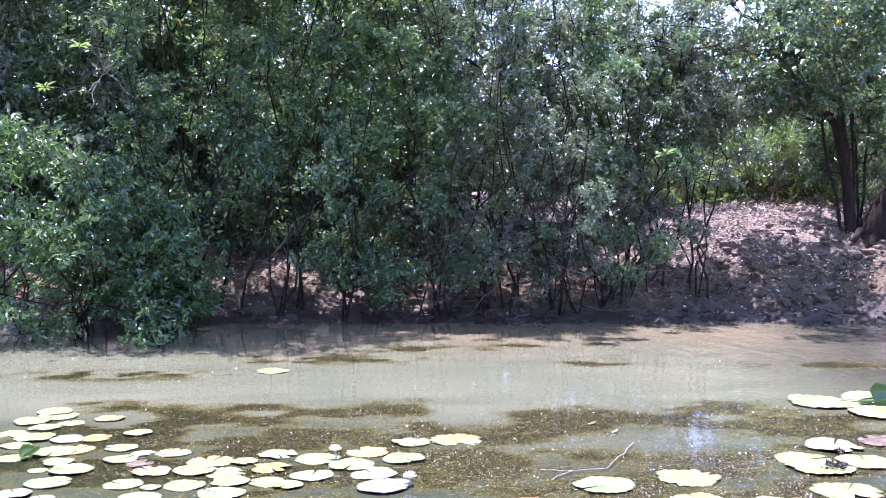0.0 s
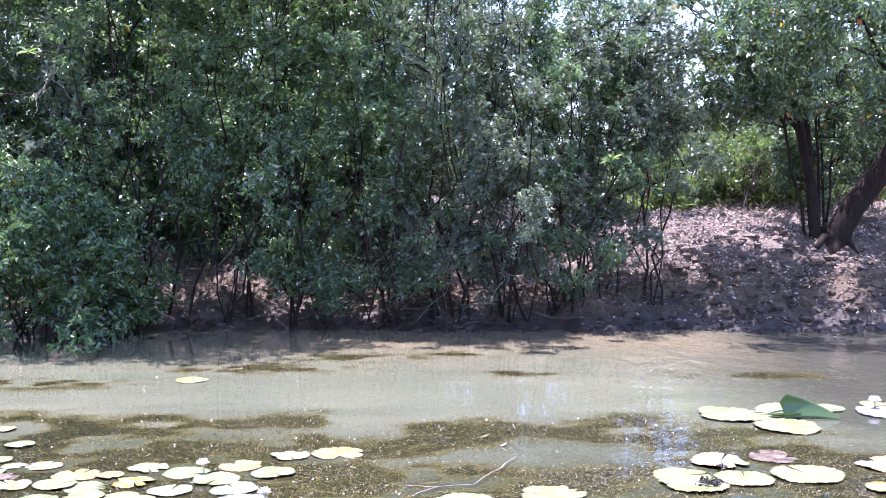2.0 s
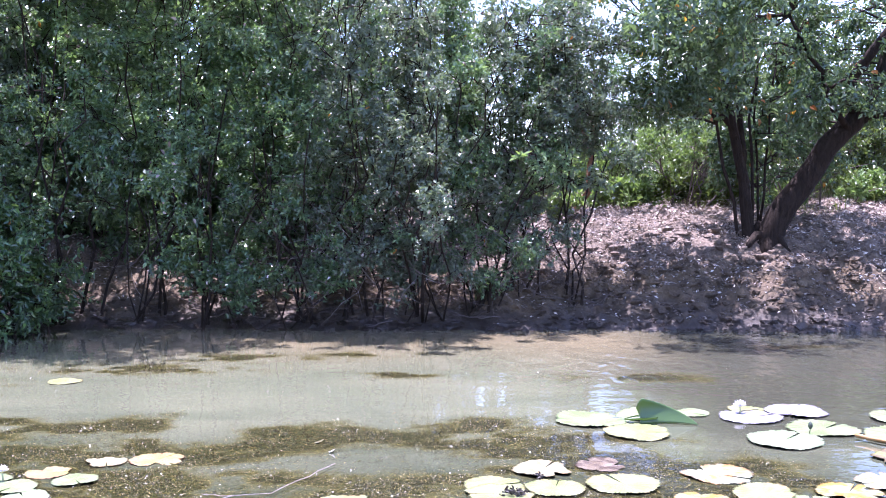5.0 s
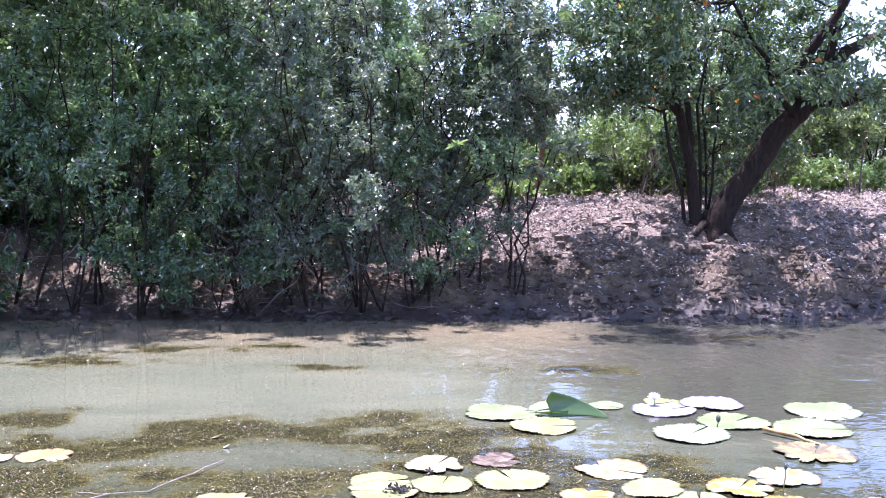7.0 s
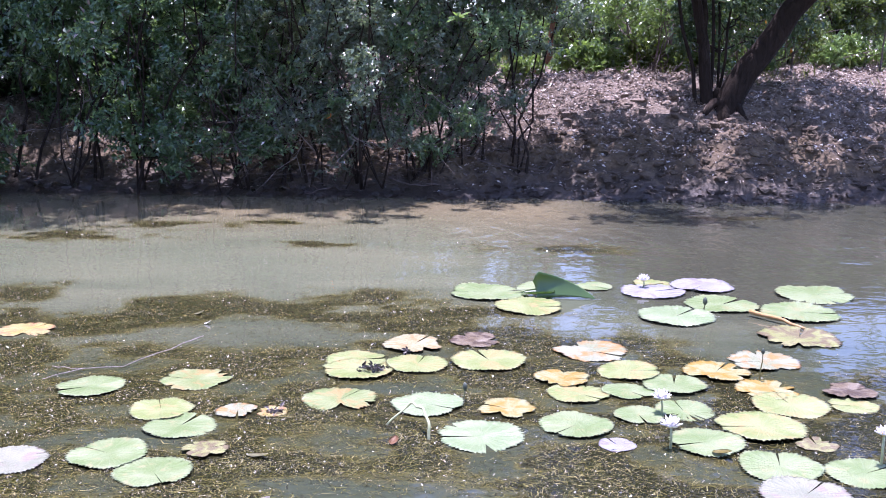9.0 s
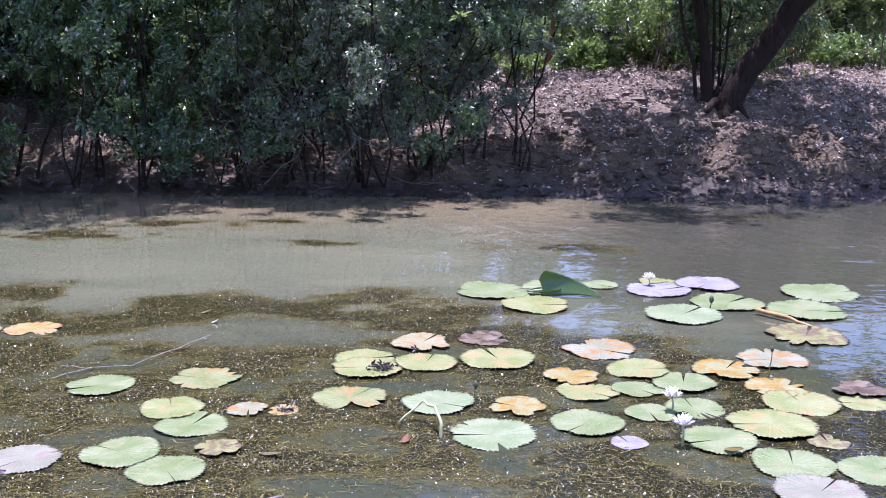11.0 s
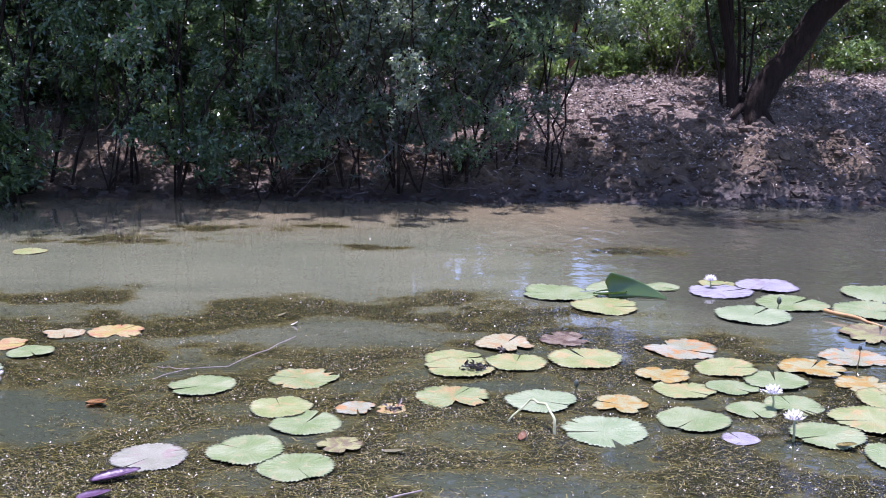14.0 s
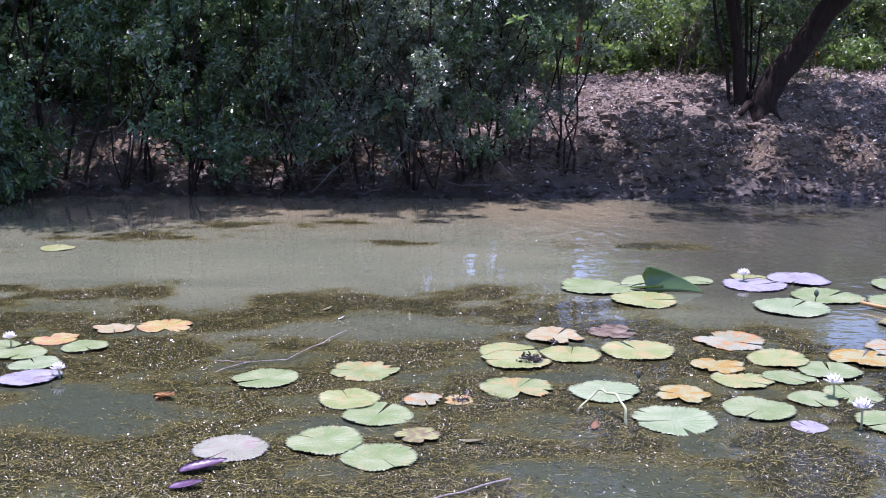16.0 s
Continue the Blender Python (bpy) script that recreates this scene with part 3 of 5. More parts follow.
# tufts of pale young leaves, by the foot of their bush
ROSETTES = {
    (-4.6, 11.1): [(-3.95, 10.70, 0.22), (-4.5, 10.5, 0.9)],
    (-3.7, 11.1): [(-3.85, 10.75, 1.60), (-3.7, 10.7, 1.55)],
    (-4.3, 13.5): [(-4.18, 12.3, 3.17), (-3.87, 12.6, 3.67), (-4.6, 12.3, 2.7)],
    (1.35, 12.3): [(1.95, 11.7, 2.83), (1.6, 12.6, 3.3)],
    (2.0, 12.4): [(2.39, 11.4, 1.90), (2.37, 12.5, 3.02)],
    (-1.9, 12.2): [(-2.4, 12.0, 2.65), (-2.3, 11.8, 2.5)],
}
# overhanging bushes over the water
for k, (x, y, top, wide, low, leaf, size) in enumerate((
    (-5.6, 13.4, 5.2, 1.0, 0.3, leaf_blue, 0.085),
    (-4.6, 11.1, 2.2, 0.95, 0.06, leaf_hang, 0.068),
    (-3.7, 11.1, 1.9, 0.85, 0.08, leaf_hang, 0.068),
    (-3.0, 11.4, 1.4, 0.55, 0.2, leaf_hang, 0.066),
    (-4.3, 13.5, 5.6, 1.0, 1.0, leaf_blue, 0.08),
)):
    short = top < 3
    thicket_tree(x, y, top, wide, low, 100 + k, leaf, bark_dark, count=26 if short else 24, size=size, sprigs=30 if short else 40, leaves=9, slim=0.46 if short else 0.5, droop=0.6 if short else 0.3, up=0.6 if short else 0.8, layered=short, name="overhanging_bush",
                 label="leafy green bush overhanging and trailing into the water", rosettes=ROSETTES.get((x, y), ()), extra=((leaf_young, 40, 1.4), (leaf_red, 6, 1.0)))
# front row of the thicket: leafy columns trailing low, then thin stems under a higher canopy towards its open end
for k, (x, y, top, wide, low, leaf) in enumerate((
    (-2.9, 12.3, 4.9, 0.85, 1.15, leaf_deep),
    (-1.9, 12.2, 4.8, 0.9, 1.0, leaf_deep),
    (-1.0, 12.1, 4.6, 0.85, 0.4, leaf_deep),
    (-0.1, 12.2, 4.4, 0.8, 0.65, leaf_deep),
    (0.7, 12.3, 4.2, 0.75, 0.7, leaf_blue),
    (1.35, 12.3, 4.0, 0.7, 0.65, leaf_blue),
    (2.0, 12.4, 3.9, 0.6, 0.5, leaf_deep),
    (2.5, 12.8, 3.8, 0.55, 0.8, leaf_blue),
    (3.0, 12.8, 3.8, 0.5, 1.5, leaf_blue),
)):
    rng = np.random.default_rng(250 + k)
    leafy = x < -0.5
    # left trees: unseen high boughs added for shade; right end: leafy boughs in view
    out = [(x + rng.uniform(-0.6, 0.6), rng.uniform(10.4 if x < -1.5 else 11.0, 11.8), rng.uniform(3.9, 4.8)) for _ in range(24 if x < -1.5 else 4)] if x < -0.5 else [(rng.uniform(2.75, 3.45), rng.uniform(12.4, 13.2), rng.uniform(2.0, 3.4)) for _ in range(3)] if x > 2.3 else []
    # more unseen high boughs, added to shade the ground under the thicket
    if x < 1.0:
        out += [(x + rng.uniform(-0.6, 0.6), rng.uniform(12.6, 14.0), rng.uniform(4.2, 4.8)) for _ in range(3)]
    thicket_tree(x, y, top, wide, low, 200 + k, leaf, bark_dark, low_skirt=0.35 if -1.5 < x < 2.8 else 0.0, boughs_and_shade=out, tangle=30 if leafy else 150, count=42 if leafy else 44 if x < 2.3 else 24, lobes=4, stem_count=7 if leafy else 9 if x < 2.3 else 5, thin_low=0.0 if leafy else 0.3,
                 sprigs=30 if leafy else 30, leaves=13, coarse=True, size=0.060 if leafy else 0.050, slim=0.56, forward=0.0, rosettes=ROSETTES.get((x, y), ()), extra=((leaf_young, 60, 1.3), (leaf_red, 8, 1.2), (litter_mat, 600, 0.9)))
# canopy closing over the stems
for k, (x, y, top) in enumerate(((-0.2, 14.4, 6.4), (0.6, 14.6, 6.2), (1.3, 14.7, 5.6), (2.1, 14.6, 3.8), (0.2, 16.2, 6.4), (1.1, 16.4, 6.0))):
    thicket_tree(x, y, top, 0.85, 1.75, 350 + k, leaf_blue, count=24, size=0.085, sprigs=17, coarse=True)
# second row
for k, (x, y, top) in enumerate(((-6.2, 14.2, 6.2), (-5.3, 13.7, 6.4), (-3.7, 13.9, 6.4), (-4.6, 14.6, 6.3), (-3.2, 14.8, 6.2), (-1.8, 14.7, 5.9), (-0.6, 14.9, 4.4))):
    thicket_tree(x, y, top, 1.05, 0.75, 300 + k, leaf_deep, bark_dark, count=20, size=0.10, sprigs=52, coarse=True, label="shaded dark green thicket tree among waterside bushes")
for k, (x, y, top) in enumerate(((-6.4, 16.4, 6.4), (-5.0, 16.3, 6.4), (-3.6, 16.4, 6.2), (-2.3, 16.4, 6.0), (-1.1, 16.3, 5.0))):
    thicket_tree(x, y, top, 1.2, 1.3, 320 + k, leaf_deep, bark_dark, count=22, size=0.12, sprigs=46, coarse=True, label="shaded dark green thicket tree among waterside bushes")
for k, (x, y) in enumerate(((-5.8, 14.0), (-4.4, 13.9), (-3.2, 14.0), (-2.2, 13.9), (-1.3, 14.1), (-0.4, 14.0), (-2.8, 15.6), (-1.6, 15.6), (-0.3, 15.4))):
    thicket_tree(x, y, 2.5, 0.8, 0.75, 340 + k, leaf_deep, bark_dark, count=12, size=0.09, sprigs=60, coarse=True, name="understorey_bush", label="dark shaded understorey bush among thin stems")
# third row, closing the view
for k, (x, y, top) in enumerate(((-9.0, 17.5, 7.0), (-7.0, 18.0, 7.0), (-5.0, 18.2, 6.8), (-3.0, 18.0, 6.4), (-1.2, 18.4, 5.0), (-13.0, 23.5, 7.5), (-10.5, 24, 7.5), (-8.0, 23.5, 7.2), (-5.6, 24, 7.0), (-3.2, 24.0, 6.4), (-1.0, 25, 4.0), (0.8, 27, 2.5), (2.6, 27, 2.2))):
    thicket_tree(x, y, top, 1.5, 1.3, 400 + k, leaf_warm if k > 10 else leaf_deep, bark_dark, count=24, size=0.17, sprigs=38, coarse=True, label="dark green woodland tree in dense scrub")
# sunny scrub behind the clearing
for k, (x, y, top) in enumerate(((5.3, 16.9, 2.4), (6.4, 16.6, 2.6), (6.9, 17.4, 2.5), (5.6, 18.9, 2.4), (7.2, 18.8, 2.9), (7.9, 20.6, 2.6), (9.2, 21.0, 2.6), (10.6, 21.4, 2.8), (12.2, 21.6, 3.0), (13.6, 22.0, 3.0), (4.2, 27.5, 2.2), (6.2, 27.0, 3.1), (8.6, 27.5, 3.4), (11.0, 28.0, 3.6), (13.6, 28.0, 3.8), (16.0, 28.0, 4.2))):
    thicket_tree(x, y, top, 0.9 if k < 10 else 1.5, 1.55, 500 + k, (leaf_light, leaf_crown, leaf_warm)[k % 3], bark_grey, count=20, lobes=5, tangle=110, stem_count=12, size=0.075, sprigs=20, leaves=10, slim=0.5, coarse=True, name="scrub_tree", label="sunlit yellow-green scrub tree with slender stems")

for k, (x, y, top) in enumerate(((0.0, 19.5, 5.2), (4.6, 20.4, 2.6), (6.0, 19.4, 4.0), (6.9, 20.2, 4.4), (7.8, 20.0, 4.2), (8.8, 19.6, 3.2), (10.2, 20.5, 3.1), (11.8, 20.0, 3.1), (1.0, 20.5, 5.0), (6.2, 24.5, 4.6), (8.4, 25.0, 4.4), (10.4, 25.0, 3.6), (12.6, 25.0, 3.6), (15.0, 25.0, 4.2))):
    thicket_tree(x, y, top, 1.0, 1.7, 540 + k, (leaf_crown, leaf_light, leaf_warm)[k % 3], bark_dark, count=26, lobes=5, tangle=80, stem_count=10, size=0.09, sprigs=22, slim=0.5, coarse=True, name="scrub_tree", label="airy yellow-green scrub tree with slender stems")

# a slender tall tree standing by itself behind the clearing
thicket_tree(4.05, 25.5, 7.4, 0.4, 1.9, 575, leaf_crown, bark_dark, count=30, lobes=2, stem_count=3, size=0.12, sprigs=24, coarse=True, name="slender_tree", label="slender tall tree standing behind the clearing")
# dark woodland closing the view behind the sunny scrub
for k, (x, y, top) in enumerate(((3.4, 23.0, 2.5), (4.9, 22.6, 2.5), (6.4, 23.0, 2.7), (7.9, 22.8, 2.8), (9.6, 23.2, 3.0), (11.2, 23.4, 3.1), (12.8, 23.6, 3.2), (14.4, 23.8, 3.4))):
    thicket_tree(x, y, top, 1.0, 1.4, 580 + k, leaf_deep, bark_dark, count=18, size=0.11, sprigs=40, coarse=True, name="woodland_bush", label="dark shaded bush behind sunlit scrub")


def leaning_tree():
    base = (5.66, 14.1, 0.72)
    stems = [
        ([(5.58, 14.1, 0.30), (5.68, 14.1, 0.80), (5.92, 14.1, 1.38), (6.24, 14.05, 1.82), (6.62, 14.0, 2.34), (6.80, 14.0, 2.54)], 0.195, 0.125),
        ([(6.74, 14.0, 2.48), (7.05, 13.95, 2.55), (7.36, 13.9, 2.58), (7.80, 13.8, 2.76), (8.5, 13.7, 3.1)], 0.11, 0.05),
        ([(6.76, 14.0, 2.50), (7.05, 14.1, 2.90), (7.33, 14.2, 3.18), (7.8, 14.3, 3.40), (8.4, 14.5, 3.9)], 0.12, 0.04),
        ([(6.76, 14.0, 2.50), (6.62, 13.8, 2.95), (6.9, 13.6, 3.4), (7.16, 13.5, 3.85), (7.3, 13.3, 4.4)], 0.09, 0.03),
        ([(7.05, 14.1, 2.90), (7.2, 14.2, 3.4), (7.25, 14.2, 3.9), (7.6, 14.4, 4.5)], 0.08, 0.03),
        ([(6.62, 13.9, 2.34), (6.2, 13.6, 2.75), (5.9, 13.3, 3.2), (5.6, 13.0, 3.6)], 0.05, 0.02),
        ([(5.46, 14.15, 0.40), (5.46, 14.15, 0.98), (5.40, 14.2, 1.68), (5.24, 14.2, 2.40), (5.12, 14.2, 2.97), (5.2, 14.1, 3.7)], 0.10, 0.04),
        ([(5.26, 14.2, 2.34), (4.9, 14.1, 2.75), (4.48, 14.0, 3.18), (4.1, 13.9, 3.7)], 0.05, 0.02),
        ([(5.36, 14.2, 1.70), (5.38, 14.3, 2.3), (5.36, 14.3, 3.0), (5.5, 14.3, 3.8)], 0.06, 0.025),
        ([(5.40, 14.2, 0.45), (5.28, 14.2, 1.4), (5.02, 14.1, 2.4), (4.7, 14.0, 3.2)], 0.032, 0.016),
        ([(5.50, 14.25, 0.45), (5.54, 14.3, 1.5), (5.48, 14.3, 2.5), (5.6, 14.3, 3.4)], 0.03, 0.015),
        ([(5.60, 14.3, 0.75), (5.72, 14.4, 1.5), (5.8, 14.5, 2.3), (5.9, 14.6, 3.2)], 0.024, 0.012),
        ([(5.62, 14.3, 0.75), (5.66, 14.5, 1.6), (5.62, 14.6, 2.5), (5.7, 14.7, 3.3)], 0.022, 0.012),
    ]
    for a in (-2.7, -1.7, -0.7, 0.5, 2.4):
        way = np.array([math.cos(a), math.sin(a)])
        ends = [np.array([5.68, 14.1]) + way * r for r in (0.08, 0.22, 0.36)]
        stems.append(([(p[0], p[1], float(ground_height(*p)) + up) for p, up in zip(ends, (0.10, 0.0, -0.07))], 0.07, 0.03))
    rng = np.random.default_rng(77)
    for k, (line, thick, thin) in enumerate(stems):
        full = [line[0]]
        for a, b in zip(line, line[1:]):
            kink = rng.normal(0, 0.022, 3)
            full += [tuple(0.5 * (u + v) + w for u, v, w in zip(a, b, kink)), b]
        stems[k] = (full, thick, thin)
    clumps = []
    for k in range(76):
        f = rng.random()
        x = rng.uniform(3.7, 9.0)
        y = rng.uniform(12.1, 15.3)
        if x < 5.0 and y > 13.0:
            y -= 2.1
        z = 2.9 + 0.9 * f if x < 5 else 2.55 + 2.4 * f + 0.25 * abs(x - 6.2) * (rng.random() - 0.6)
        clumps.append(((x, y, z), (rng.uniform(0.3, 0.52), rng.uniform(0.3, 0.5), rng.uniform(0.2, 0.36))))
    for k in range(13):
        clumps.append(((rng.uniform(3.3, 4.7), rng.uniform(12.6, 14.0), rng.uniform(3.3, 4.2)), (0.3, 0.3, 0.2)))
    for k in range(34):
        clumps.append(((rng.uniform(5.1, 7.6), rng.uniform(14.5, 15.9), rng.uniform(2.75, 4.1)), (0.3, 0.3, 0.22)))
    # unseen clumps above the view, added to shade the bank and shore
    for k in range(5):
        clumps.append(((rng.uniform(4.6, 7.4), rng.uniform(11.4, 12.6), rng.uniform(4.2, 4.9)), (0.45, 0.4, 0.24)))
    for k in range(11):
        clumps.append(((rng.uniform(3.9, 5.1), rng.uniform(12.4, 13.6), rng.uniform(2.55, 3.5)), (0.42, 0.36, 0.3)))
    for k in range(10):
        clumps.append(((rng.uniform(3.8, 5.3), rng.uniform(13.0, 14.1), rng.uniform(2.5, 3.6)), (0.36, 0.32, 0.26)))
    for k in range(16):
        clumps.append(((rng.uniform(6.6, 9.6), rng.uniform(14.6, 16.0), rng.uniform(3.2, 4.8)), (0.42, 0.4, 0.3)))
    for k in range(16):
        clumps.append(((rng.uniform(5.2, 6.8), rng.uniform(14.4, 15.6), rng.uniform(1.5, 2.8)), (0.3, 0.3, 0.35)))
    tree = woody("leaning_tree", "leaning dark-barked forked tree with a spreading leafy crown", "tree", base, stems, clumps, leaf_crown, bark_dark, sprigs=30, size=0.08, slim=0.5, coarse=True, seed=78, droop=0.5, extra=((leaf_red, 150, 1.35), (leaf_light, 700, 1.0)))


leaning_tree()
woody("rust_barked_sapling", "slender crooked sapling with rust-coloured bark", "tree", (3.42, 16.2, 1.1),
      [([(3.40, 16.2, 1.05), (3.44, 16.2, 1.30), (3.60, 16.2, 1.52), (3.62, 16.25, 1.85), (3.70, 16.3, 2.4), (3.7, 16.3, 3.3)], 0.06, 0.03), ([(3.66, 16.28, 2.2), (3.3, 16.0, 2.8), (3.1, 15.8, 3.3)], 0.03, 0.015)],
      [((3.6 + 0.5 * math.cos(a), 16.2 + 0.4 * math.sin(a), 2.7 + 0.12 * a), (0.4, 0.35, 0.3)) for a in range(7)], leaf_deep, bark_rust, sprigs=20, size=0.08, seed=91)
for k, (x, y, h, tint) in enumerate(((8.3, 18.2, 0.55, leaf_young), (8.9, 18.6, 0.5, leaf_light), (7.4, 18.6, 0.35, leaf_light), (3.0, 15.6, 0.3, leaf_light), (4.3, 16.9, 0.4, leaf_light), (6.1, 17.8, 0.5, leaf_warm), (10.0, 19.0, 0.6, leaf_young), (3.9, 17.2, 0.4, leaf_light), (5.2, 17.2, 0.5, leaf_warm), (6.7, 16.9, 0.4, leaf_light), (2.7, 16.6, 0.4, leaf_light))):
    z = float(ground_height(x, y))
    rng = np.random.default_rng(600 + k)
    woody("low_shrub", "low bright green shrub on the sunny bank", "shrub", (x, y, z - 0.03), [(bent_line(rng, (x, y, z - 0.03), (x + rng.normal(0, 0.1), y, z + h * 0.8), 4, 0.2), 0.015, 0.006)],
          [((x + rng.normal(0, h * 0.5), y + rng.normal(0, h * 0.4), z + h * rng.uniform(0.35, 1.0)), (h * 0.4, h * 0.4, h * 0.3)) for _ in range(7)], tint, bark_grey, sprigs=26, size=0.085, slim=0.5, seed=610 + k, group="low shrubs")
for k, (x, y, h) in enumerate(((7.35, 17.2, 1.5), (8.9, 17.8, 1.2))):
    z = float(ground_height(x, y))
    rng = np.random.default_rng(650 + k)
    woody("thin_sapling", "thin bare-stemmed sapling on the bank", "tree", (x, y, z - 0.03), [(bent_line(rng, (x, y, z - 0.03), (x + 0.05, y, z + h), 5, 0.08), 0.02, 0.008)],
          [((x + rng.normal(0, 0.15), y, z + h * rng.uniform(0.6, 1.1)), (0.2, 0.2, 0.18)) for _ in range(5)], leaf_warm, bark_grey, sprigs=16, size=0.08, seed=660 + k)


# ---- dead branches leaning out of the thicket ----
def dead_spray(x, y, z, out, up, count, seed, long=1.0):
    """A fallen dead branch: a crooked main limb and its bare twigs."""
    rng = np.random.default_rng(seed)
    root = new("dead_branch")
    root.location = (x, y, z)
    tagged(root, "bare grey dead branch with thin twigs leaning from thicket", "branch", "dead branches")
    main = bent_line(rng, (0, 0, 0), (out * long, -0.35 * long, up * long), 7, 0.12)
    part("limb", Shape().tube(main, np.linspace(0.010, 0.004, 8), 5), dead_wood, root)
    for _ in range(count):
        k = rng.integers(1, 7)
        end = main[k] + rng.normal(0, 0.30, 3) * long + [out * 0.25, -0.1, up * 0.2]
        shape = Shape().tube(bent_line(rng, main[k], end, 4, 0.14), [0.0045, 0.004, 0.0032, 0.0025, 0.0015], 4)
        part("twig", shape, dead_wood, root)


for k, (x, y, z, out, up, count, long) in enumerate((
    (0.2, 12.3, 0.35, 0.55, 0.75, 12, 1.1), (0.9, 12.3, 0.4, -0.6, 0.6, 12, 1.2), (0.7, 12.2, 0.9, 0.8, -0.35, 9, 1.0), (-0.6, 12.4, 0.5, 0.7, 0.4, 8, 0.9),
    (-3.9, 11.2, 1.9, 0.4, -0.6, 14, 0.9), (-3.7, 11.1, 1.6, -0.5, 0.5, 12, 0.8), (1.6, 12.4, 0.45, 0.5, 0.6, 8, 0.9), (-2.2, 12.7, 0.6, 0.5, 0.5, 8, 1.0), (-4.0, 12.0, 2.6, 0.5, 0.4, 10, 0.8), (2.2, 12.5, 0.4, 0.35, 0.8, 7, 0.9),
)):
    dead_spray(x, y, z, out, up, count, 700 + k, long)


# ---- bank details ----
def scatter_on_bank(rng, count, x0, x1, d0, d1, power=1.0):
    x = rng.uniform(x0, x1, count)
    y = shore(x) + d0 + (d1 - d0) * rng.random(count) ** power
    return np.stack([x, y, ground_height(x, y)], 1)


rng = np.random.default_rng(800)
where = scatter_on_bank(rng, 170000, -6.5, 11, 0.12, 8.0, 0.85)
patchy = fbm(where[:, 0] * 1.3, where[:, 1] * 1.6, 81)
where = where[rng.random(len(where)) < smooth(0.15, 0.5, patchy) * (0.25 + 0.85 * smooth(0.3, 1.8, where[:, 1] - shore(where[:, 0]))) * (0.4 + 0.6 * smooth(1.6, 3.2, where[:, 0]))]
n = len(where)
heading = rng.normal(0, 1, (n, 3)) * [1, 1, 0.35]
tilted = rng.normal(0, 0.6, (n, 3)) + [0, -0.1, 1]
size = rng.uniform(0.02, 0.066, n)
litter = part("leaf_litter", leaf_mesh("leaf_litter", where + [0, 0, 0.012], heading, tilted, size, size * 0.42, 0.3, coarse=True), litter_mat)
tagged(litter, "dry curled brown fallen leaves scattered over the bank", "leaf litter", kind="stuff")

rng = np.random.default_rng(810)
where = scatter_on_bank(rng, 1100, -3.0, 9.5, 0.0, 5.0, 0.9)
way = unit(rng.normal(0, 1, where.shape) * [1, 0.6, 0.12]) * rng.uniform(0.06, 0.26, (len(where), 1))
ends = np.stack([where + [0, 0, 0.015], where + way + [0, 0, 0.02]], 1)
ends[:, 1, 2] = np.maximum(ends[:, 1, 2], ground_height(ends[:, 1, 0], ends[:, 1, 1]) + 0.012)
tagged(part("fallen_twigs", twig_mesh("fallen_twigs", ends, 0.0032), bark_grey), "thin grey fallen twigs littering the mud", "twigs", kind="stuff")

def fallen_stick(x, d, long, turn, thick, seed):
    """A crooked grey stick lying on the mud, with one short side twig."""
    rng = np.random.default_rng(seed)
    y = float(shore(x)) + d
    way = np.array([math.cos(turn), math.sin(turn) * 0.5])
    steps = np.linspace(0, 1, 8)
    xs, ys = x + way[0] * long * steps + rng.normal(0, 0.03 * long, 8), y + way[1] * long * steps + rng.normal(0, 0.02 * long, 8)
    line = np.stack([xs, ys, np.maximum(ground_height(xs, ys), 0) + thick + 0.04 * long * np.sin(np.pi * steps)], 1)
    root = new("fallen_stick")
    root.location = line[0]
    tagged(root, "crooked grey fallen stick lying on dark mud", "stick", "fallen sticks")
    part("shaft", Shape().tube(line - line[0], np.linspace(thick, thick * 0.4, 8), 5), bark_grey, root)
    tip = line[4] + np.array([way[0] * 0.2 + rng.normal(0, 0.05), rng.normal(0, 0.08), 0.10]) * long
    part("side_twig", Shape().tube(np.stack([line[4], 0.5 * (line[4] + tip) + [0, 0, 0.02], tip]) - line[0], [thick * 0.5, thick * 0.4, thick * 0.2], 4), bark_grey, root)


rng = np.random.default_rng(815)
for k in range(22):
    fallen_stick(rng.uniform(-1.6, 3.2), rng.uniform(0.05, 1.0), rng.uniform(0.35, 1.0), rng.uniform(-0.6, 0.6) + (math.pi if k % 2 else 0), rng.uniform(0.005, 0.011), 8150 + k)

rng = np.random.default_rng(820)
blob = bmesh.new()
bmesh.ops.create_icosphere(blob, subdivisions=1, radius=1)
ball = np.array([v.co for v in blob.verts])
ball_faces = np.array([[v.index for v in f.verts] for f in blob.faces])
blob.free()
where = np.concatenate([scatter_on_bank(rng, 3000, 2.6, 10.5, -0.02, 2.8, 1.1), scatter_on_bank(rng, 900, -2.5, 2.8, -0.02, 1.2)])
n = len(where)
grain = rng.uniform(0.45, 1.35, (n, len(ball), 1)) * ball[None]
grain = grain * ((0.014 + 0.060 * rng.random((n, 1, 1)) ** 2.5) * rng.uniform(0.7, 1.3, (n, 1, 3)) * [1.25, 1.0, 0.7])
clods = quick_mesh("mud_clods", where[:, None] + grain, 3, (np.arange(n)[:, None, None] * len(ball) + ball_faces[None]))
tagged(part("mud_clods", clods, mud_mat), "rough clods of trampled grey mud along the waterline", "mud clods", kind="stuff")

